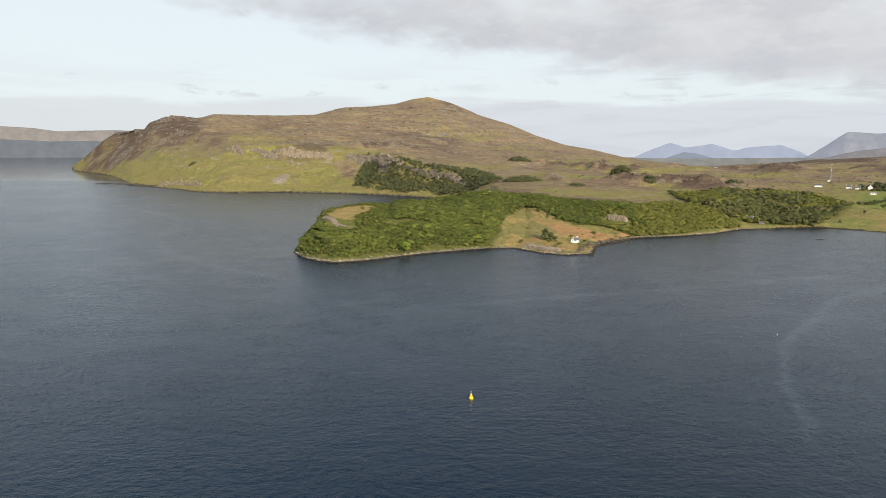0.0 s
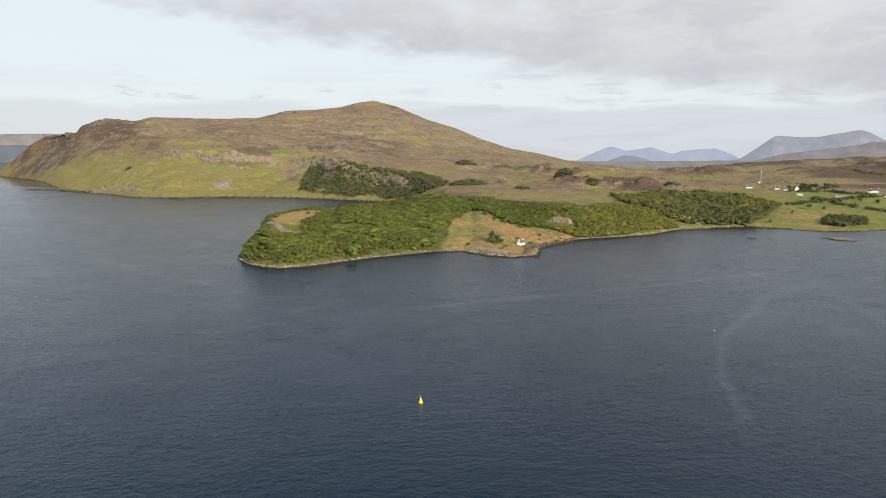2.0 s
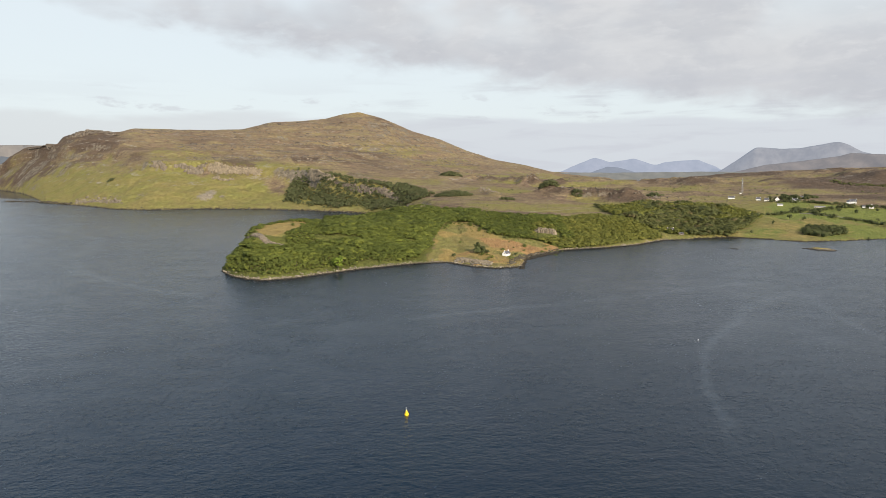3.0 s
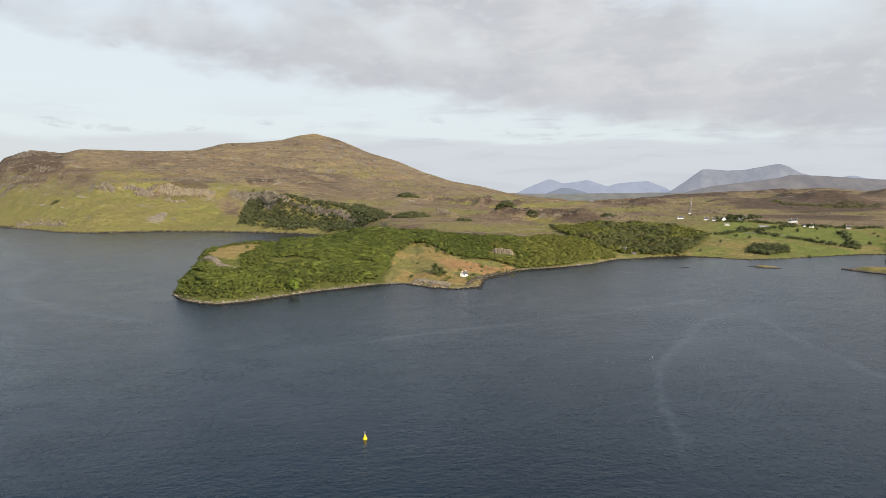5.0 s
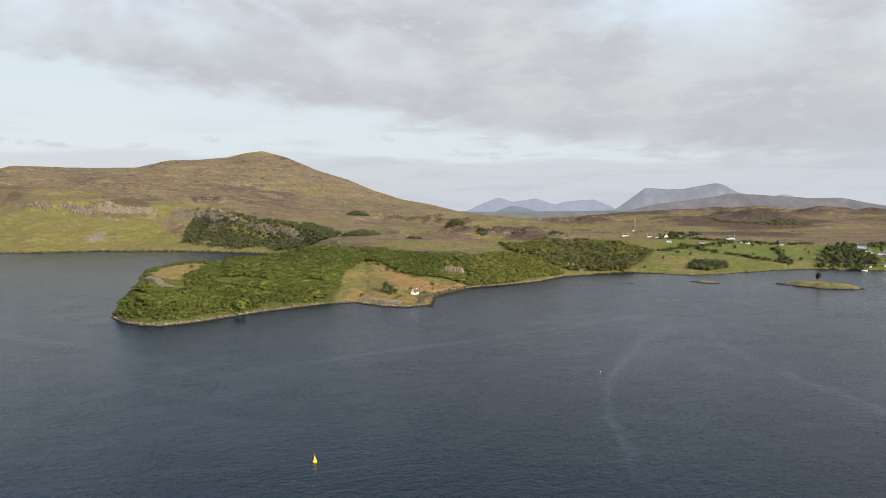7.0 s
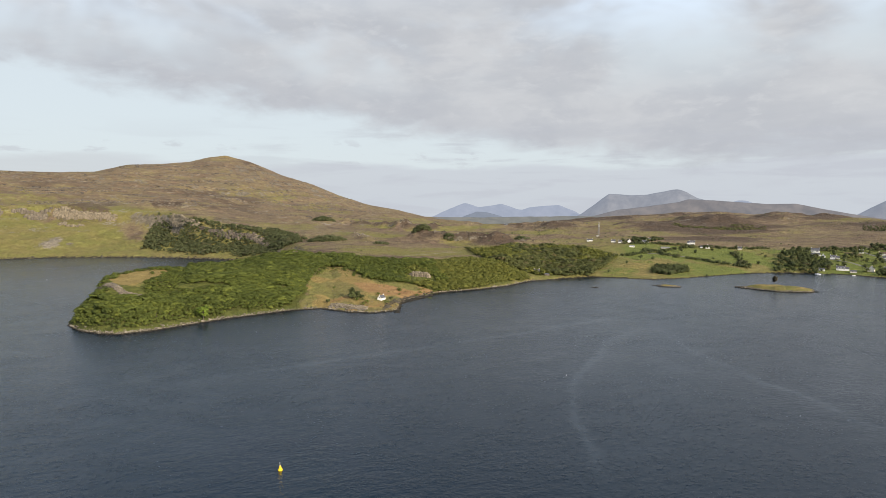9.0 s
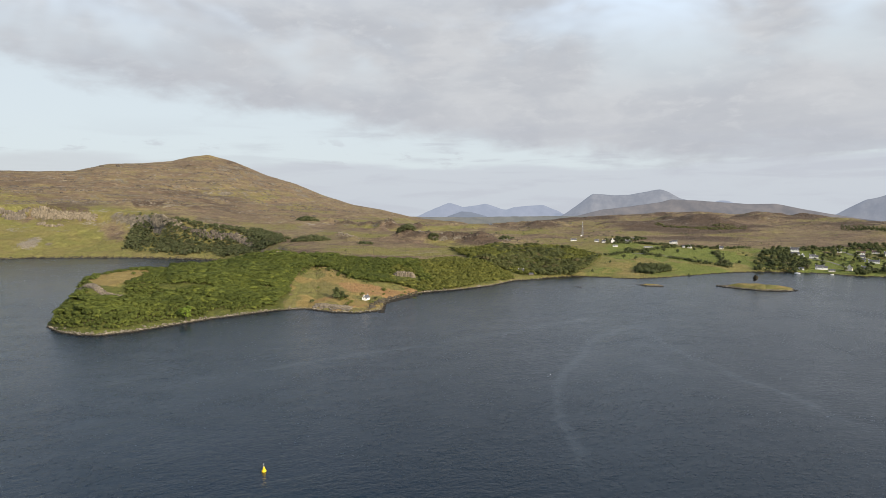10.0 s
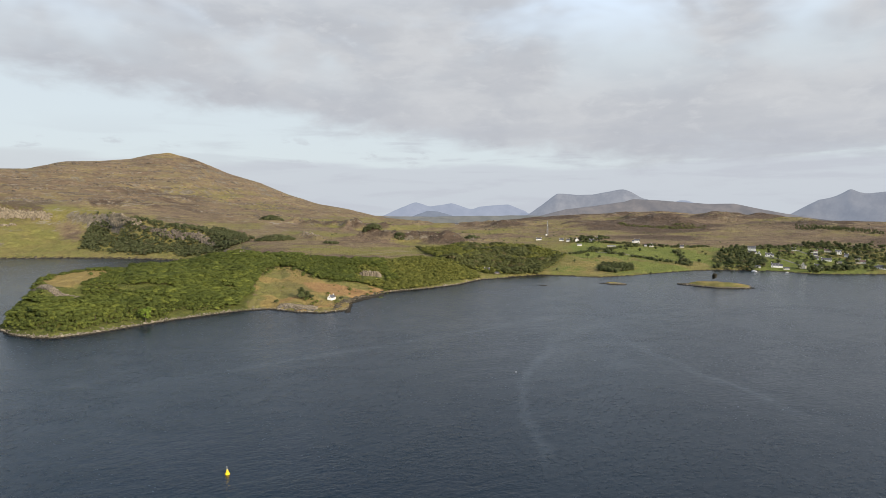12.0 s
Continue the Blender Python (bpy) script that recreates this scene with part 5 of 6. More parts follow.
        pr = [(-d2, -1.2), (d2, -1.2), (d2, eaves * 0.8), (0, eaves * 0.8 + r2), (-d2, eaves * 0.8)]
        va = [bm.verts.new((x0, p[0], p[1])) for p in pr]
        vb = [bm.verts.new((x1, p[0], p[1])) for p in pr]
        bm.faces.new(va), bm.faces.new(vb[::-1])
        for i in range(5):
            j = (i + 1) % 5
            bm.faces.new((va[j], va[i], vb[i], vb[j]))
        part("wing", done(bm, "wing", wall), t)
        bm = bmesh.new()
        for side in (-1, 1):
            q = [(side * (d2 + 0.25), eaves * 0.8 - 0.2), (0, eaves * 0.8 + r2 + 0.03), (0, eaves * 0.8 + r2 + 0.2), (side * (d2 + 0.25), eaves * 0.8 - 0.03)]
            va = [bm.verts.new((x0, p[0], p[1])) for p in q]
            vb = [bm.verts.new((x1 + 0.12 * sgn, p[0], p[1])) for p in q]
            bm.faces.new(va), bm.faces.new(vb[::-1])
            for i in range(4):
                j = (i + 1) % 4
                bm.faces.new((va[j], va[i], vb[i], vb[j]))
        part("wing_roof", done(bm, "wing_roof", roof), t)
    return t


house(141, 667, 44, 8.5, 5.0, 2.4, "small white cottage with grey slate roof on the headland meadow", pitch=45, windows=3, group="")
house(414, 847, 118, 8.5, 6.0, 3.2, "grey-white cottage among trees at the bay head", wall=M_CREAM, pitch=45, dormers=2, group="")
house(423, 832, 112, 7.0, 4.0, 2.2, "low dark boathouse close to the shore", wall=M_TIMBER, chimneys=0, windows=1, pitch=25, name="boathouse", group="")
# the crofts on the slope
house(710, 1198, 121, 15, 7, 2.8, "long low white bungalow with dark roof above green fields", pitch=32, windows=5)
house(737, 1150, 118, 10.5, 7, 3.0, "white croft house with slate roof above green fields")
house(737, 1124, 126, 8.5, 6.5, 3.0, "small white croft house beside green fields")
house(751, 1113, 30, 10, 7, 4.6, "tall white two-storey house turned gable on", storeys=2, pitch=42)
house(716, 1052, 127, 11, 6, 2.5, "low white cottage in the green field", roof=M_TINROOF, chimneys=0, pitch=25, windows=4)
house(775, 1096, 120, 11, 7, 3.0, "white house with slate roof among trees", dormers=2, wing="far")
house(809, 1126, 128, 7, 6, 4.4, "small pale two-storey house among trees", wall=M_CREAM, storeys=2)
house(767, 1018, 131, 16, 7, 2.6, "long low shed with pale metal roof", roof=M_TINROOF, wall=M_CREAM, chimneys=0, pitch=20, windows=5, name="shed", group="")
house(849, 1044, 130, 13, 7.5, 4.4, "large white house with several gables and wing", storeys=2, dormers=3, wing="near", pitch=45)
house(849, 1000, 44, 9, 7, 3.0, "white cottage turned gable on beside the road", pitch=45)
house(840, 1007, 128, 5.5, 4.5, 2.4, "small white outbuilding beside a cottage", chimneys=0, windows=2, name="outbuilding")
house(896, 968, 135, 9, 7, 3.0, "grey-roofed cream house among dark trees", wall=M_CREAM)
# the village by the shore
house(990, 887, 140, 17, 7.5, 3.6, "large white gabled lodge with slate roofs", storeys=2, windows=7, dormers=4, pitch=48)
house(969, 867, 141, 18, 6, 2.8, "long low white wing before the lodge", windows=6, chimneys=0)
house(966, 849, 60, 7.5, 6, 2.8, "small white cottage with steep slate roof", pitch=45)
house(971, 833, 138, 12, 7, 3.0, "white house with two gables among trees", dormers=2, wing="far", pitch=45)
house(900, 758, 137, 15, 7.5, 3.2, "long white shore house with slate roof and dormers", dormers=3, wing="far", pitch=45)
house(901, 737, 140, 11, 6, 2.6, "low grey-white boat store beside the shore", wall=M_CREAM, chimneys=0, pitch=25, windows=4)
house(925, 727, 62, 10, 8.5, 4.6, "tall cream gabled house near the shore", wall=M_CREAM, storeys=2, pitch=45)
house(958, 724, 140, 16, 7, 2.9, "long white cottage with dark roof near the shore", windows=5)
house(1016, 755, 143, 19, 8, 2.8, "wide bungalow with grey roof above the shore", pitch=30, windows=6)
house(1067, 818, 142, 16, 8, 2.9, "white bungalow with brown tiled roof", roof=M_BROWNTILE, pitch=30, windows=5)
house(1090, 808, 144, 14, 8, 2.9, "cream bungalow with brown tiled roof", wall=M_CREAM, roof=M_BROWNTILE, pitch=32, windows=4)
house(1084, 783, 140, 11, 7.5, 4.4, "white two-storey house with dormers on the slope", storeys=2, dormers=2, pitch=45)
house(1073, 760, 145, 8, 6.5, 3.0, "small white cottage on the slope", pitch=42)
house(1048, 717, 144, 18, 8.5, 2.8, "wide bungalow with brown tiled roof and cream walls", wall=M_CREAM, roof=M_BROWNTILE, pitch=32, windows=6)
house(1066, 735, 140, 10, 7, 2.9, "pale bungalow with grey roof", wall=M_CREAM, pitch=32)
house(1031, 670, 146, 15, 8, 3.0, "long white house beside the shore road", windows=5, wing="near")
house(873, 768, 138, 7.5, 5, 2.3, "small white boat shed on the shore", chimneys=0, pitch=30, windows=2, name="boat_shed", group="")
house(1053, 848, 138, 8.5, 7, 3.0, "white cottage before dark conifers", pitch=42)
house(1016, 732, 142, 8.5, 6, 2.5, "low garage with grey roof", chimneys=0, pitch=25, windows=2, wall=M_CREAM, name="garage", group="")
house(864, 2010, 120, 11, 7, 3.2, "lone white house far out on the moor", group="")
house(1010, 770, 142, 10, 7, 3.0, "white cottage with slate roof between gardens", pitch=40)
house(1035, 790, 140, 9, 6.5, 2.9, "small cream cottage among garden trees", wall=M_CREAM)


# ---- yellow buoy ----
def yellow_buoy(x, y):
    t = tagged(new("marker_buoy"), "bright yellow marker buoy with steel pole on the water", "buoy")
    t.matrix_world = pose(x, y, 0, 2.5, -3.0, 20) @ Matrix.Diagonal((0.72, 0.72, 0.86, 1))
    v, f = lathe([(0.55, -0.7), (1.05, -0.35), (1.22, 0.0), (1.25, 0.45), (1.12, 0.72), (0.95, 0.80)], 24)
    fl = part("float", mesh_of("float", v, f, M_YELLOW, True), t)
    v, f = lathe([(1.27, 0.28), (1.33, 0.32), (1.33, 0.44), (1.27, 0.48)], 24)
    part("fender", mesh_of("fender", v, f, M_YELLOW), fl)
    v, f = lathe([(0.88, 0.80), (0.62, 1.15), (0.44, 1.9), (0.36, 2.35), (0.30, 2.42)], 20)
    part("tower", mesh_of("tower", v, f, M_YELLOW, True), t)
    v, f = lathe([(0.20, 2.42), (0.24, 2.5), (0.24, 2.75), (0.14, 2.9)], 14)
    part("lantern", mesh_of("lantern", v, f, M_PAINT, True), t, "pale plastic lantern")
    v, f = [], []
    rod(v, f, (0, 0, 2.85), (0.03, 0, 4.0), 0.07)
    part("pole", mesh_of("pole", v, f, M_STEEL), t, "thin grey steel pole")
    for s in (-1, 1):
        v, f = [], []
        rod(v, f, (0.3 * s, 0, 3.55), (-0.3 * s, 0, 4.15), 0.07)
        part("topmark_bar", mesh_of("topmark_bar", v, f, M_STEEL), t)
    for i in range(3):
        a = i * 2.094
        v, f = [], []
        rod(v, f, (0.95 * math.cos(a), 0.95 * math.sin(a), 0.78), (0.35 * math.cos(a), 0.35 * math.sin(a), 2.3), 0.045)
        part("stay", mesh_of("stay", v, f, M_YELLOW), t)
    return t


yellow_buoy(12.3, 261.0)


def mooring_float(x, y):
    t = tagged(new("mooring_float"), "small white mooring float on the sea", "float", "mooring floats")
    t.matrix_world = pose(x, y, 0) @ Matrix.Diagonal((0.6, 0.6, 0.6, 1))
    v, f = lathe([(0.1, -0.3), (0.36, -0.18), (0.45, 0.05), (0.36, 0.3), (0.12, 0.42)], 14)
    part("ball", mesh_of("ball", v, f, M_HULL, True), t)
    v, f = lathe([(0.06, 0.42), (0.09, 0.46), (0.09, 0.54), (0.05, 0.58)], 8)
    part("ring", mesh_of("ring", v, f, M_STEEL), t)


for _x, _y in ((-355, 926), (-292, 911), (-270, 1026), (195, 355)):
    mooring_float(_x, _y)


# ---- boats ----
def boat_hull(length, beam, free):
    st = []
    for k in range(9):
        u = k / 8
        wdt = beam / 2 * (1 - (2 * u - 0.85) ** 4 * 0.9) * (1 if u < 0.8 else (1 - u) / 0.2 * 0.85 + 0.15)
        wdt = max(wdt, 0.03)
        xx = -length / 2 + length * u
        sh = free * (1 + 0.35 * u * u)
        st.append([(xx, -wdt, sh), (xx, -wdt * 0.8, 0.0), (xx, 0, -0.35), (xx, wdt * 0.8, 0.0), (xx, wdt, sh)])
    v = [p for s in st for p in s]
    f = [(k * 5 + i, k * 5 + i + 1, (k + 1) * 5 + i + 1, (k + 1) * 5 + i) for k in range(8) for i in range(4)]
    f += [(k * 5 + 4, k * 5, (k + 1) * 5, (k + 1) * 5 + 4) for k in range(8)]
    f += [(0, 4, 3, 2, 1), (40, 41, 42, 43, 44)]
    return v, f


def yacht(x, y, az):
    t = tagged(new("yacht"), "small white sailing yacht with bare mast near shore", "boat")
    t.matrix_world = pose(x, y, 0.05, 0, 0, 90 - az)
    v, f = boat_hull(8.5, 2.7, 0.95)
    part("hull", mesh_of("hull", v, f, M_HULL, True), t)
    box_part("cabin", t, M_HULL, -1.6, 1.8, -0.75, 0.75, 0.9, 1.45, bevel=0.12)
    v, f = [], []
    rod(v, f, (0.6, 0, 0.9), (0.6, 0, 11.5), 0.09)
    mast = part("mast", mesh_of("mast", v, f, M_STEEL), t)
    v, f = [], []
    rod(v, f, (0.6, 0, 2.1), (-3.0, 0, 2.0), 0.12)
    part("boom", mesh_of("boom", v, f, M_PAINT), mast)
    for p in ((4.2, 0, 1.3), (-4.1, 0, 1.0)):
        v, f = [], []
        rod(v, f, (0.6, 0, 11.4), p, 0.02, 4)
        part("stay", mesh_of("stay", v, f, M_STEEL), mast)


yacht(848, 753, 150)


def rowing_boat(x, y, az):
    t = tagged(new("rowing_boat"), "small pale open boat lying near the shore", "boat", "small boats")
    t.matrix_world = pose(x, y, 0.1, 0, 0, 90 - az)
    v, f = boat_hull(4.6, 1.7, 0.55)
    part("hull", mesh_of("hull", v, f, M_HULL, True), t)
    for k in (-0.8, 0.5):
        box_part("thwart", t, M_BARK, k - 0.12, k + 0.12, -0.65, 0.65, 0.58, 0.64)


for _x, _y, _a in ((886, 724, 120), (829, 778, 140), (921, 690, 100), (1010, 640, 130)):
    rowing_boat(_x, _y, _a)


# ---- lattice mast ----
def lattice_mast(x, y, h, base=4.2, top=1.0):
    t = tagged(new("lattice_mast"), "tall grey lattice radio mast on the moor", "mast")
    t.matrix_world = pose(x, y, ground_z(x, y) - 0.2, 0, 0, 20)

    def corner(k, z):
        s = (base + (top - base) * z / h) / 2
        return (s * (1, -1, -1, 1)[k], s * (1, 1, -1, -1)[k], z)

    for k in range(4):
        v, f = [], []
        rod(v, f, corner(k, 0), corner(k, h), 0.14)
        part("leg", mesh_of("leg", v, f, M_STEEL), t)
    n = 8
    for b in range(n):
        z0, z1 = h * b / n, h * (b + 1) / n
        v, f = [], []
        for k in range(4):
            j = (k + 1) % 4
            rod(v, f, corner(k, z0), corner(j, z1), 0.07, 4)
            rod(v, f, corner(j, z0), corner(k, z1), 0.07, 4)
            rod(v, f, corner(k, z1), corner(j, z1), 0.07, 4)
        part("bracing_bay", mesh_of("bracing_bay", v, f, M_STEEL), t)
    for z, a in ((h * 0.8, 0.3), (h * 0.88, 2.2), (h * 0.72, 4.0)):
        v, f = lathe([(0.1, 0), (0.8, 0.12), (0.8, 0.5), (0.7, 0.55)], 14)
        d = part("dish", mesh_of("dish", v, f, M_HULL), t)
        d.matrix_basis = pose(1.3 * math.cos(a), 1.3 * math.sin(a), z, 90, 0, math.degrees(a) + 90)
    for dx in (-0.5, 0.5):
        v, f = [], []
        rod(v, f, (dx, 0, h - 1), (dx, 0, h + 3), 0.08)
        part("aerial", mesh_of("aerial", v, f, M_HULL), t)
    c = tagged(new("equipment_cabin"), "small white equipment cabin beside the mast", "cabin")
    c.matrix_world = pose(x - 6, y - 4, ground_z(x - 6, y - 4) - 0.2, 0, 0, 20)
    box_part("wall", c, M_HARL, -2, 2, -1.5, 1.5, 0, 2.4, bevel=0.04)
    box_part("roof", c, M_STEEL, -2.2, 2.2, -1.7, 1.7, 2.4, 2.55)
    box_part("door", c, M_PAINT, -0.5, 0.5, -1.55, -1.48, 0.1, 2.1)


lattice_mast(830, 1359, 33)


def utility_pole(x, y, az):
    t = tagged(new("utility_pole"), "thin wooden utility pole standing on the moor", "pole", "utility poles")
    t.matrix_world = pose(x, y, ground_z(x, y) - 0.4, 0, 0, 90 - az)
    v, f = [], []
    rod(v, f, (0, 0, 0), (0, 0, 9), 0.16)
    part("post", mesh_of("post", v, f, M_BARK), t)
    arm = box_part("crossarm", t, M_BARK, -0.08, 0.08, -1.1, 1.1, 8.3, 8.5)
    for dy in (-0.95, 0.0, 0.95):
        v, f = lathe([(0.05, 0), (0.09, 0.05), (0.07, 0.2)], 8)
        p = part("insulator", mesh_of("insulator", v, f, M_HULL), arm)
        p.matrix_basis = pose(0, dy, 8.5)


for _x, _y in ((277, 995), (341, 1030), (421, 1088), (519, 1124), (214, 954)):
    utility_pole(_x, _y, 20)


# ---- islets ----
def islet(name, label, x, y, az, half_len, half_dep, top, tail, seed):
    """A low grassy skerry: a rounded mound with a rocky rim; az: the bearing of its length."""
    na, nr = 120, 26
    verts, faces = [(0, 0, 0)], []
    V = []
    for i in range(nr + 1):
        u = i / nr * 1.25
        for j in range(na):
            a = 2 * math.pi * j / na
            V.append((u, a))
    U, A = np.array(V).T
    edge = 1 + 0.16 * fbm(np.cos(A) * 3 + seed, np.sin(A) * 3, 1.6, 3, seed)
    lx = U * half_len * edge * np.cos(A)
    lx = np.where(np.cos(A) < 0, lx * (1 + tail * np.abs(np.cos(A)) ** 6), lx)
    ly = U * half_dep * edge * np.sin(A)
    prof = np.interp(U, [0, 0.35, 0.6, 0.80, 0.92, 1.0, 1.25], [1.0, 0.95, 0.78, 0.5, 0.30, 0.02, -0.45])
    far_tail = np.where(np.cos(A) < -0.85, smooth(1.0, 0.5, U) * 0.8 + 0.2, 1.0)
    lz = prof * top * np.where(prof > 0.02, far_tail, 1) + fbm(lx + seed, ly, 9, 4, seed + 1) * 0.45 * (U < 1.02)
    s, c = math.sin(radians(az)), math.cos(radians(az))
    P = np.stack([lx * s - ly * c + x, lx * c + ly * s + y, lz], -1)
    idx = np.arange((nr + 1) * na).reshape(nr + 1, na)
    Q = np.stack([idx[:-1], np.roll(idx[:-1], -1, 1), np.roll(idx[1:], -1, 1), idx[1:]], -1).reshape(-1, 4)
    me = mesh_of(name, P, Q, M_GROUND, True)
    z = P[:, 2]
    n1 = fbm(P[:, 0], P[:, 1], 12, 3, seed + 4)
    for k, v in dict(green=np.ones(len(z)), field=smooth(0.1, 0.7, -n1) * 0.5, dry=smooth(-0.2, 0.5, n1) * 0.6, rock=(1 - smooth(1.3, 2.1, z + 0.6 * n1)), weed=1 - smooth(0.5, 0.95, z + 0.3 * n1)).items():
        add_attr(me, k, np.clip(v, 0, 1))
    return tagged(new(name, me), label, "islet", kind="structure")


islet("islet", "low grassy islet with rocky rim", 651, 634, 136, 41, 20, 5.6, 0.35, 3)
islet("skerry", "tiny green skerry just above the water", 536, 702, 132, 16, 7.5, 2.2, 0.4, 5)
islet("reef", "bare dark rock awash in the bay", 436, 720, 126, 5, 2.2, 0.6, 0.2, 8)
islet("reef", "bare dark rock awash in the bay", 452, 712, 126, 2.2, 1.2, 0.5, 0.2, 9)

# ---- single trees ----
FRESH = crown_mesh(rng, 320, "broad", 0.055, BRIGHT)
DARK = crown_mesh(rng, 420, "broad", 0.05, M_DARKLEAF)
COPPER = crown_mesh(rng, 420, "broad", 0.05, leaf_material("copper_foliage", (0.038, 0.034, 0.024), (0.062, 0.052, 0.034), (0.080, 0.068, 0.042), (0.078, 0.070, 0.038)))
CONE = crown_mesh(rng, 420, "cone", 0.055, M_DARKLEAF)


def single(name, x, y, z, w, h, crown, label, k=0):
    t = tagged(new(name), label, "tree")
    t.matrix_world = Matrix.LocRotScale((x, y, z - 0.15), Euler((0, 0, 1.3 * k)), (w, w, h))
    part("trunk", CROWNS[k % 8][1], t)
    part("crown", crown, t)


single("tree", -37, 615, ground_z(-37, 615) + 0.4, 15.5, 14.5, FRESH, "fresh light green tree standing out above the shore")
single("conifer", 111, 679, ground_z(111, 679), 17.0, 11.5, CONE, "dark bushy conifer beside the white cottage", 1)
single("conifer", 117, 676, ground_z(117, 676), 12.0, 7.5, CONE, "smaller dark conifer beside the white cottage", 2)
single("bush", 121, 673, ground_z(121, 673), 7.0, 4.5, DARK, "dark round bush beside the white cottage", 3)
single("bush", 152, 668, ground_z(152, 668), 6.0, 3.6, DARK, "dark garden bush behind the white cottage", 4)
single("tree", 664, 655, 2.6, 10.5, 13.0, COPPER, "lone dark tree on the grassy islet", 5)
single("bush", 84, 672, ground_z(84, 672), 6.0, 5.0, DARK, "dark bush on the meadow edge above rocks", 6)

# ---- rocks ----
ICO = bmesh.new()
bmesh.ops.create_icosphere(ICO, subdivisions=1, radius=1)
ICO_V = np.array([v.co[:] for v in ICO.verts])
ICO_F = np.array([[v.index for v in f.verts] for f in ICO.faces])
ICO.free()


def stones(name, label, x, y, size, rngs, squash=0.6, tall=None, lift=0.0, mat=None, blocky=False):
    n = len(x)
    z = np.maximum(height(x, y), -0.2) + lift
    base = np.sign(ICO_V) * np.abs(ICO_V) ** 0.55 if blocky else ICO_V
    V = base[None] * (1 + (0.10 if blocky else 0.26) * rngs.normal(size=(n, len(ICO_V), 1)))
    sc = size[:, None] * rngs.uniform(0.6, 1.4, (n, 3)) * (1, 1, squash)
    if tall is not None:
        sc[:, 2] = tall
    V = V * sc[:, None, :]
    a = rngs.uniform(0, 6.28, n)[:, None]
    V = np.stack([V[..., 0] * np.cos(a) - V[..., 1] * np.sin(a), V[..., 0] * np.sin(a) + V[..., 1] * np.cos(a), V[..., 2]], -1)
    V = (V + np.stack([x, y, z], -1)[:, None]).reshape(-1, 3)
    F = (ICO_F[None] + (np.arange(n) * len(ICO_V))[:, None, None]).reshape(-1, 3)
    me = mesh_of(name, V, F, mat or M_STONE)
    return tagged(new(name, me), label, "rocks", kind="stuff")


rk = np.random.default_rng(21)
_th = rk.uniform(-13.4, 26.5, 5200)
_r0 = np.where(_th < 6.5, np.interp(_th, TABLE_TH, H_FRONT[0]), np.interp(_th, TABLE_TH, SHORE[0]))
_r = _r0 + rk.gamma(2.0, 0.8, len(_th)) - 0.7
stones("shore_boulders", "pale boulders strewn along the headland shore", _r * np.sin(np.radians(_th)), _r * np.cos(np.radians(_th)), rk.gamma(2.2, 0.22, len(_th)) + 0.15, rk)
_th = rk.uniform(-29, 0, 1500)
_r = np.interp(_th, TABLE_TH, SHORE[0]) + rk.gamma(2.0, 2.0, len(_th))
stones("hill_shore_boulders", "boulders along the shore below the hill", _r * np.sin(np.radians(_th)), _r * np.cos(np.radians(_th)), rk.gamma(2.2, 0.3, len(_th)) + 0.2, rk, 0.45, mat=M_WEED)
_th = rk.uniform(13.3, 16.6, 900)
_r = np.interp(_th, TABLE_TH, SHORE[0]) + rk.normal(size=900) * 5 - 6
stones("tidal_rocks", "low tidal rocks and weed by the cottage cove", _r * np.sin(np.radians(_th)), _r * np.cos(np.radians(_th)), rk.gamma(2.2, 0.35, 900) + 0.5, rk, 0.35, lift=0.15, mat=M_WEED)


_a, _u = rk.uniform(0, 6.283, 420), rk.normal(1.0, 0.05, 420)
_lx, _ly = 37 * _u * np.cos(_a), 18.5 * _u * np.sin(_a)
_lx = np.where(np.cos(_a) < -0.5, _lx * (1 + 0.30 * np.abs(np.cos(_a)) ** 6), _lx)
_s, _c = math.sin(radians(136)), math.cos(radians(136))
stones("islet_rocks", "pale and weedy rocks rimming the grassy islet", _lx * _s - _ly * _c + 651, _lx * _c + _ly * _s + 634, rk.gamma(2.2, 0.3, 420) + 0.25, rk, 0.6, lift=0.5)


def outcrop(name, label, x0, y0, x1, y1, n, tall, spread, seed, lift=0.0, mat=None):
    g = np.random.default_rng(seed)
    t = g.uniform(0, 1, n)
    x, y = x0 + (x1 - x0) * t + g.normal(size=n) * spread, y0 + (y1 - y0) * t + g.normal(size=n) * spread
    stones(name, label, x, y, g.uniform(0.8, 1.8, n), g, 1.0, g.uniform(0.4, 1.0, n) * tall, lift, mat or M_CRAG, True)


outcrop("fallen_blocks", "pale fallen blocks below the ribbed rock face", 84, 656, 116, 628, 90, 1.6, 2.2, 31, -0.4)
outcrop("wood_crag", "grey rock among trees on the headland crest", 58, 900, 70, 905, 16, 3.5, 1.6, 34, 3.0)
_x, _y = scatter(MEADOW, 14.0, rk, 0.5)
stones("meadow_stones", "pale stones scattered on the bracken meadow", _x, _y, rk.uniform(0.25, 0.8, len(_x)), rk)


PALE_CRAG = stone_material("pale_crag_stone", (0.078, 0.064, 0.046), (0.240, 0.202, 0.146))
DARK_CRAG = stone_material("dark_crag_stone", (0.040, 0.034, 0.030), (0.150, 0.126, 0.098))


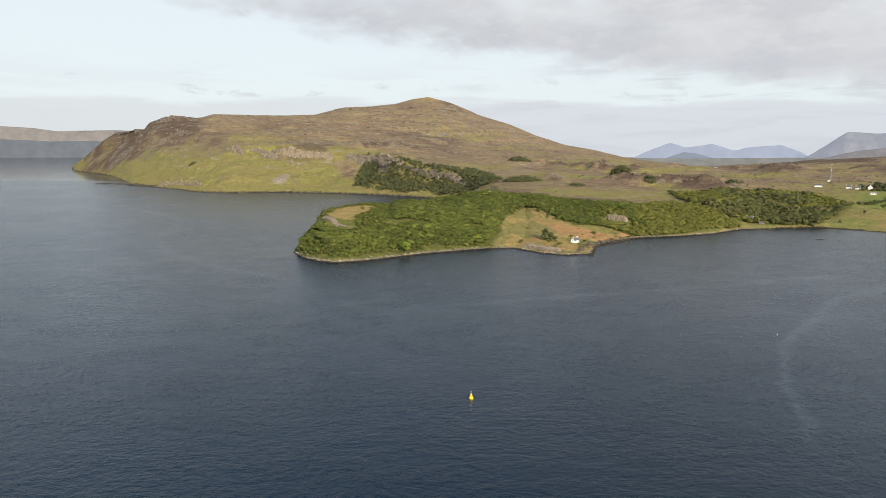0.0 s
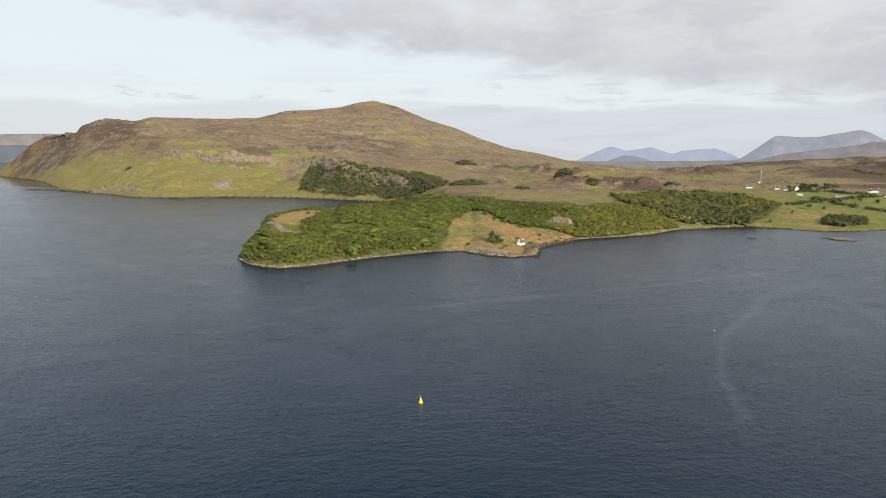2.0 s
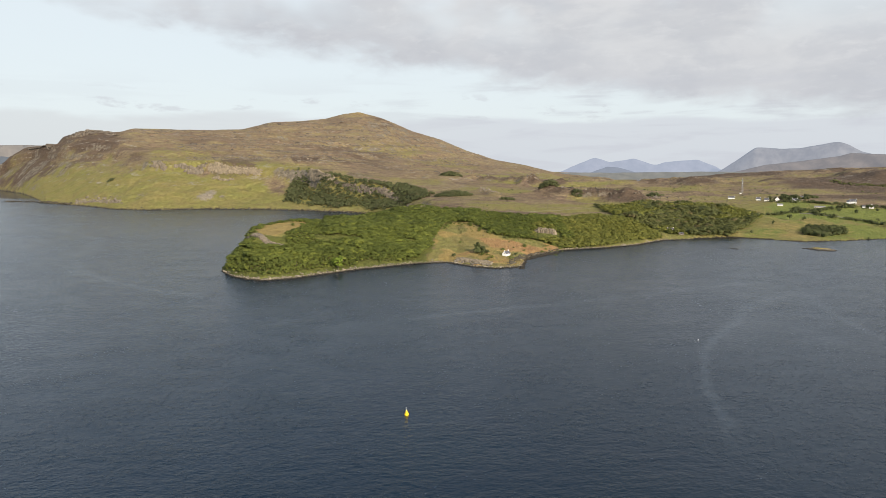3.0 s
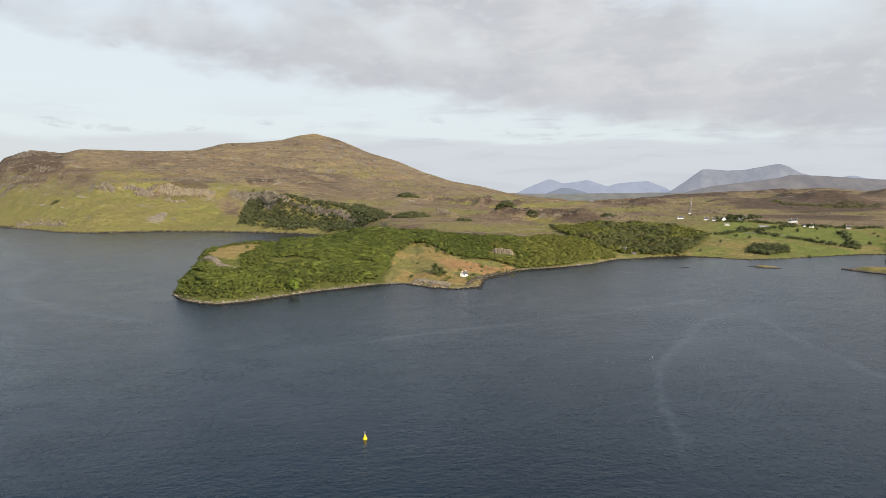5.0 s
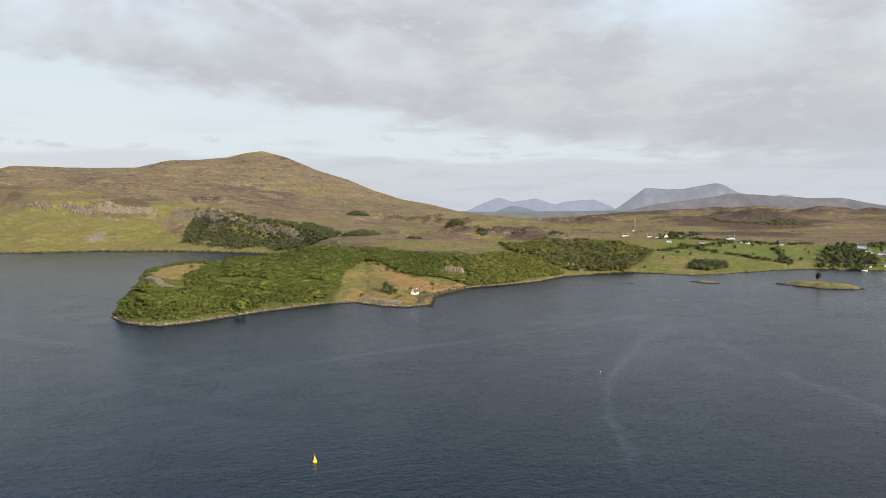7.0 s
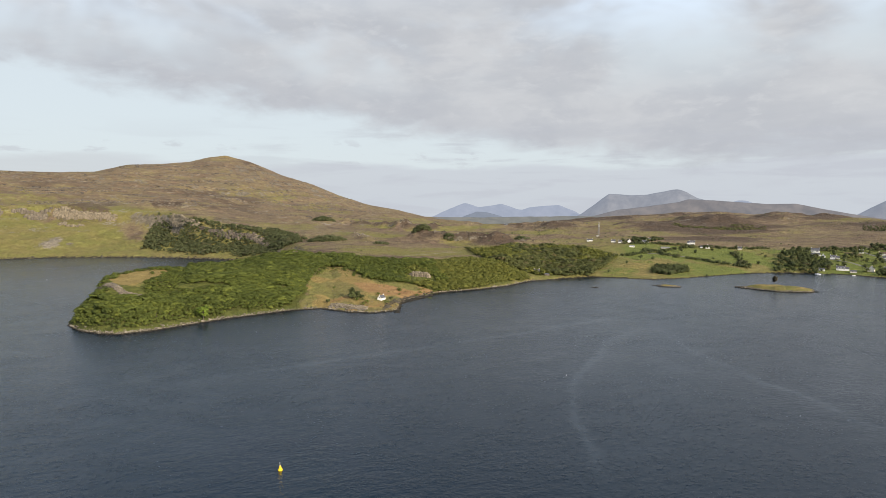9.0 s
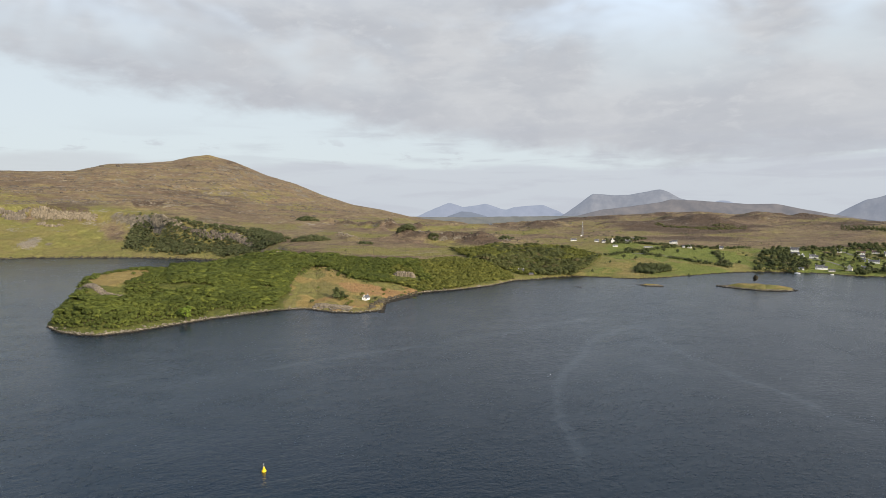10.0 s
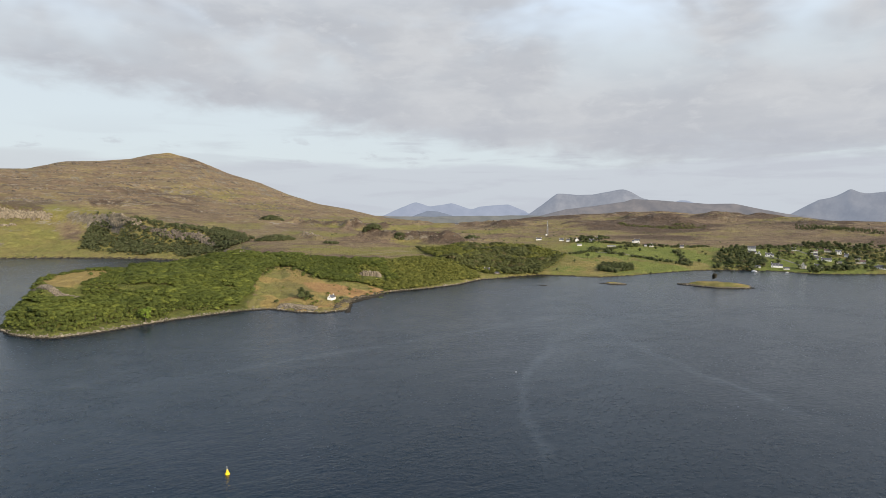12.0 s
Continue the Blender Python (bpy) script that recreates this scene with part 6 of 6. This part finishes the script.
def columns(name, label, foot, rim, wide, seed, mat, tiers=3, broken=0.25, more=1.0):
    """A cliff of packed upright columns between the line of its foot and the line of its rim, stepping back with the slope."""
    g = np.random.default_rng(seed)
    u = np.linspace(0, 1, 200)

    def spread(pts):
        p = np.array(pts, float)
        s = np.concatenate([[0], np.cumsum(np.hypot(*(p[1:] - p[:-1]).T))])
        return np.stack([np.interp(u * s[-1], s, p[:, k]) for k in (0, 1)], -1), s[-1]

    (fa, la), (fb, lb) = spread(foot), spread(rim)
    length = max(la, lb)
    rise = np.maximum(height(fb[:, 0], fb[:, 1]) - height(fa[:, 0], fa[:, 1]), 3.0) * more
    n = int(length / (wide * 0.55))
    t = (np.arange(n * tiers) % n + g.uniform(-0.4, 0.4, n * tiers)) / n
    k = np.arange(n * tiers) // n
    keep = fbm(t * length + 40 * k, k * 30.0, 34, 3, seed) > broken * 2 - 1.0
    t, k = np.clip(t[keep], 0, 1), k[keep]
    i, m = (t * 199).astype(int), len(t)
    up = (k + 0.4 + g.uniform(-0.3, 0.3, m)) / tiers
    p = fa[i] + (fb[i] - fa[i]) * up[:, None]
    p = p * (1 + (g.normal(size=m) * wide * 0.3 / np.hypot(p[:, 0], p[:, 1])))[:, None]
    z = height(p[:, 0], p[:, 1])
    ends = np.minimum(1.0, 0.3 + 5 * np.minimum(t, 1 - t))
    tall = rise[i] / tiers * ends * (0.9 + 0.28 * fbm(t * length, k * 9.0, 22, 3, seed + 5)) * g.uniform(0.86, 1.06, m)
    r = wide * g.uniform(0.6, 1.1, m)
    ang = np.arange(6) * math.pi / 3 + 0.3
    rings = []
    for lift, size in ((-0.5, 1.1), (0.65, 1.0), (1.0, 0.8)):
        jit = r[:, None] * size * g.uniform(0.75, 1.2, (m, 6))
        rings.append(np.stack([p[:, :1] + jit * np.cos(ang), p[:, 1:] + jit * np.sin(ang), (z + lift * tall)[:, None] + g.normal(size=(m, 6)) * 0.07 * r[:, None]], -1))
    V = np.stack(rings, 1).reshape(-1, 3)
    one = [(a * 6 + q, a * 6 + (q + 1) % 6, a * 6 + 6 + (q + 1) % 6, a * 6 + 6 + q) for a in range(2) for q in range(6)]
    one += [(12, 13, 14, 15), (12, 15, 16, 17)]
    F = (np.array(one)[None] + (np.arange(m) * 18)[:, None, None]).reshape(-1, 4)
    tagged(new(name, mesh_of(name, V, F, mat)), label, "crag", kind="stuff")


columns("hill_crag", "pale banded crag high on the green slope", [(-418, 1664), (-381, 1654), (-352, 1653), (-310, 1647), (-284, 1642)], [(-418, 1679), (-384, 1671), (-354, 1663), (-311, 1654), (-280, 1650)], 3.0, 41, PALE_CRAG, 3, 0.15)
columns("hill_crag", "smaller pale crag below the banded one", [(-396, 1612), (-366, 1608), (-342, 1604)], [(-399, 1632), (-368, 1628), (-345, 1620)], 2.8, 42, PALE_CRAG, 2, 0.2)
columns("hill_crag", "broken brown crag on the green slope", [(-568, 1690), (-512, 1666), (-465, 1655), (-425, 1660)], [(-572, 1707), (-517, 1683), (-468, 1678), (-421, 1678)], 3.4, 43, M_CRAG, 3, 0.42)
columns("columned_crag", "pale columned cliff above the dark birch wood", [(-160, 1566), (-130, 1506), (-108, 1470), (-88, 1449)], [(-162, 1586), (-129, 1524), (-111, 1500), (-88, 1454)], 3.2, 44, PALE_CRAG, 3, 0.1)
columns("columned_crag", "grey columned cliff above the dark birch wood", [(-86, 1446), (-40, 1405), (10, 1367), (30, 1337), (50, 1290)], [(-87, 1453), (-40, 1417), (11, 1384), (31, 1360), (52, 1309)], 3.0, 54, DARK_CRAG, 3, 0.32)
columns("columned_crag", "pale columns where the cliff turns inland", [(18, 1360), (32, 1336), (50, 1292)], [(19, 1374), (33, 1352), (52, 1306)], 2.6, 55, PALE_CRAG, 2, 0.3)
columns("hill_crag", "low broken crag high on the moor slope", [(-145, 1704), (-77, 1756)], [(-146, 1714), (-77, 1766)], 3.0, 51, M_CRAG, 2, 0.35)
columns("hill_crag", "low dark crag on the upper moor", [(-330, 1985), (-240, 1985)], [(-331, 1996), (-241, 1996)], 4.0, 52, DARK_CRAG, 2, 0.3)
columns("cape_crag", "dark crag along the hill's seaward shoulder", [(-1085, 2400), (-1030, 2380), (-965, 2370), (-900, 2360)], [(-1095, 2465), (-1042, 2485), (-985, 2480), (-925, 2440)], 9.0, 45, DARK_CRAG, 3, 0.12)
columns("cape_crag", "dark broken crag on the seaward cape", [(-1280, 2530), (-1200, 2430), (-1100, 2320)], [(-1308, 2572), (-1240, 2490), (-1102, 2340)], 8.0, 46, DARK_CRAG, 2, 0.2)
columns("rock_crag", "pale bare columned crag showing between trees", [(203, 785), (215, 781), (229, 776)], [(205, 793), (217, 789), (231, 784)], 1.5, 47, PALE_CRAG, 2, -0.2, 3.4)
columns("knoll_crag", "broken brown crag at the pasture edge", [(-131, 680), (-119, 656), (-108, 645), (-92, 644)], [(-126, 688), (-115, 663), (-106, 653), (-92, 652)], 1.5, 48, M_CRAG, 3, 0.1, 1.3)
columns("rock_face", "pale ribbed rock face above the water", [(84, 658), (100, 642), (118, 629)], [(88, 667), (104, 651), (121, 637)], 1.4, 49, PALE_CRAG, 3, 0.0, 1.5)
_t = rk.uniform(0, 1, 420)
_xs, _ys = np.interp(_t, [0, 0.5, 1], [-703, -640, -555]), np.interp(_t, [0, 0.5, 1], [1578, 1545, 1462])
_k = 1 + rk.gamma(2.0, 11.0, 420) / 1650
stones("fallen_rocks", "heap of pale fallen rocks on the hill shore", _xs * _k, _ys * _k, rk.gamma(2.0, 0.7, 420) + 0.3, rk, 0.6, mat=M_CRAG)
_t = rk.uniform(0, 1, 240)
_xs, _ys = np.interp(_t, [0, 0.35, 0.6, 1], [-945, -870, -800, -718]) + rk.normal(size=240) * 3, np.interp(_t, [0, 0.35, 0.6, 1], [1730, 1722, 1655, 1592]) + rk.normal(size=240) * 7
stones("hill_reef", "low dark skerries awash off the hill shore", _xs, _ys, rk.gamma(2.0, 0.9, 240) + 0.5, rk, 0.35, lift=0.1, mat=M_WEED)
_t = rk.uniform(0, 1, 500)
_xs, _ys = np.interp(_t, [0, 0.4, 0.7, 1], [137, 164, 184, 214]) + rk.normal(size=500) * 2.5, np.interp(_t, [0, 0.4, 0.7, 1], [630, 676, 700, 716]) + rk.normal(size=500) * 2.5
stones("cove_rocks", "dark weedy rocks baring in the cottage cove", _xs, _ys, rk.gamma(2.0, 0.35, 500) + 0.3, rk, 0.4, lift=-0.1, mat=M_WEED)
_xs, _ys = [], []
for _x0, _y0, _x1, _y1, _h, _w in KNOLLS:
    _t = rk.uniform(0, 1, 130)
    _xs.append(_x0 + (_x1 - _x0) * _t + rk.normal(size=130) * _w * 0.5), _ys.append(_y0 + (_y1 - _y0) * _t + rk.normal(size=130) * _w * 0.5)
_xs, _ys = np.concatenate(_xs), np.concatenate(_ys)
stones("moor_rocks", "pale rocks breaking through the heather knolls", _xs, _ys, rk.gamma(2.0, 0.5, len(_xs)) + 0.3, rk, 0.7, mat=M_CRAG)


def ledges(name, label, n, th0, th1, r0, r1, seed, mat, low=85.0, length=70.0, size=0.8):
    """Low broken ledges of bare rock that follow the level along a hillside."""
    g = np.random.default_rng(seed)
    th, r = np.radians(g.uniform(th0, th1, n)), g.uniform(r0, r1, n)
    z0 = height(r * np.sin(th), r * np.cos(th))
    ok = (r < np.interp(np.degrees(th), TABLE_TH, RIDGE[0]) - 60) & (z0 > low)
    th, r, z0 = th[ok], r[ok], z0[ok]
    many = (g.gamma(2.2, length / 2.2, len(r)) / 3.0).astype(int) + 4
    who = np.repeat(np.arange(len(r)), many)
    step = np.concatenate([np.cumsum(g.uniform(1.2, 4.8, k)) for k in many])
    t, rr = th[who] + step / r[who], r[who].copy()
    for _ in range(2):                       # settle on the level
        z = height(rr * np.sin(t), rr * np.cos(t))
        dz = (height((rr + 6) * np.sin(t), (rr + 6) * np.cos(t)) - z) / 6
        rr = rr + np.clip((z0[who] - z) / np.maximum(np.abs(dz), 0.12), -14, 14)
    rr = rr + g.normal(size=len(rr)) * 2.0
    sz = g.gamma(2.5, 0.42, len(rr)) * (0.6 + r[who] / 5000) * size
    ok = g.uniform(size=len(rr)) < 0.8
    stones(name, label, (rr * np.sin(t))[ok], (rr * np.cos(t))[ok], sz[ok] * 1.5, g, 1.0, sz[ok] * g.uniform(0.6, 1.1, ok.sum()), -0.1, mat, True)

ledges("hill_ledges", "broken ledges of grey rock across the heather hill", 170, -21, 9, 1690, 3900, 61, M_CRAG, size=1.15)
ledges("hill_ledges", "pale rock ledges catching the light on the hill", 90, -21, 10, 1690, 3700, 62, PALE_CRAG, length=45.0, size=0.85)
ledges("hill_ledges", "dark low ledges on the upper moor", 130, -20, 6, 1800, 3500, 63, DARK_CRAG, length=120.0, size=1.3)
ledges("moor_ledges", "low rock ledges on the moor knolls", 60, 8, 30, 1150, 2300, 64, M_CRAG, low=30.0, length=40.0, size=0.6)


def track(name, label, pts, width, colour):
    """A narrow road or path laid on the ground."""
    p = np.array(pts, float)
    seg = np.hypot(*(p[1:] - p[:-1]).T)
    s = np.concatenate([[0], np.cumsum(seg)])
    t = np.arange(0, s[-1], 3.0)
    x, y = np.interp(t, s, p[:, 0]), np.interp(t, s, p[:, 1])
    x, y = x + fbm(t, t * 0, 60, 2, 5) * 1.5, y + fbm(t, t * 0 + 7, 60, 2, 6) * 1.5
    dx, dy = np.gradient(x), np.gradient(y)
    n = np.hypot(dx, dy)
    rows = []
    for k in (-0.5, -0.25, 0.0, 0.25, 0.5):
        a, b = x - dy / n * k * width, y + dx / n * k * width
        rows.append(np.stack([a, b, height(a, b) + 0.22 - 0.1 * abs(k)], -1))
    m = len(t)
    f = [(k * m + i, (k + 1) * m + i, (k + 1) * m + i + 1, k * m + i + 1) for k in range(4) for i in range(m - 1)]
    tagged(new(name, mesh_of(name, np.concatenate(rows), f, colour, True)), label, "road", kind="structure")


M_TRACK = plain("pale_gravel", (0.26, 0.22, 0.16), 0.95, 0.3, 0.4)
M_TARMAC = plain("worn_tarmac", (0.13, 0.125, 0.12), 0.9, 0.25, 0.3)
track("path_moor", "pale stony track crossing the moor", [(196, 934), (250, 947), (306, 982), (353, 1006)], 2.2, M_TRACK)
track("road_field", "narrow tarmac road between green fields", [(700, 978), (710, 967), (720, 952), (734, 941), (746, 927), (764, 905)], 4.0, M_TARMAC)
track("road_village", "narrow tarmac road past village houses", [(1062, 850), (1055, 834), (1040, 806), (1036, 783), (1030, 765)], 4.5, M_TARMAC)
track("road_shore", "narrow tarmac road down to the shore houses", [(964, 838), (966, 793), (958, 764), (945, 746)], 4.0, M_TARMAC)
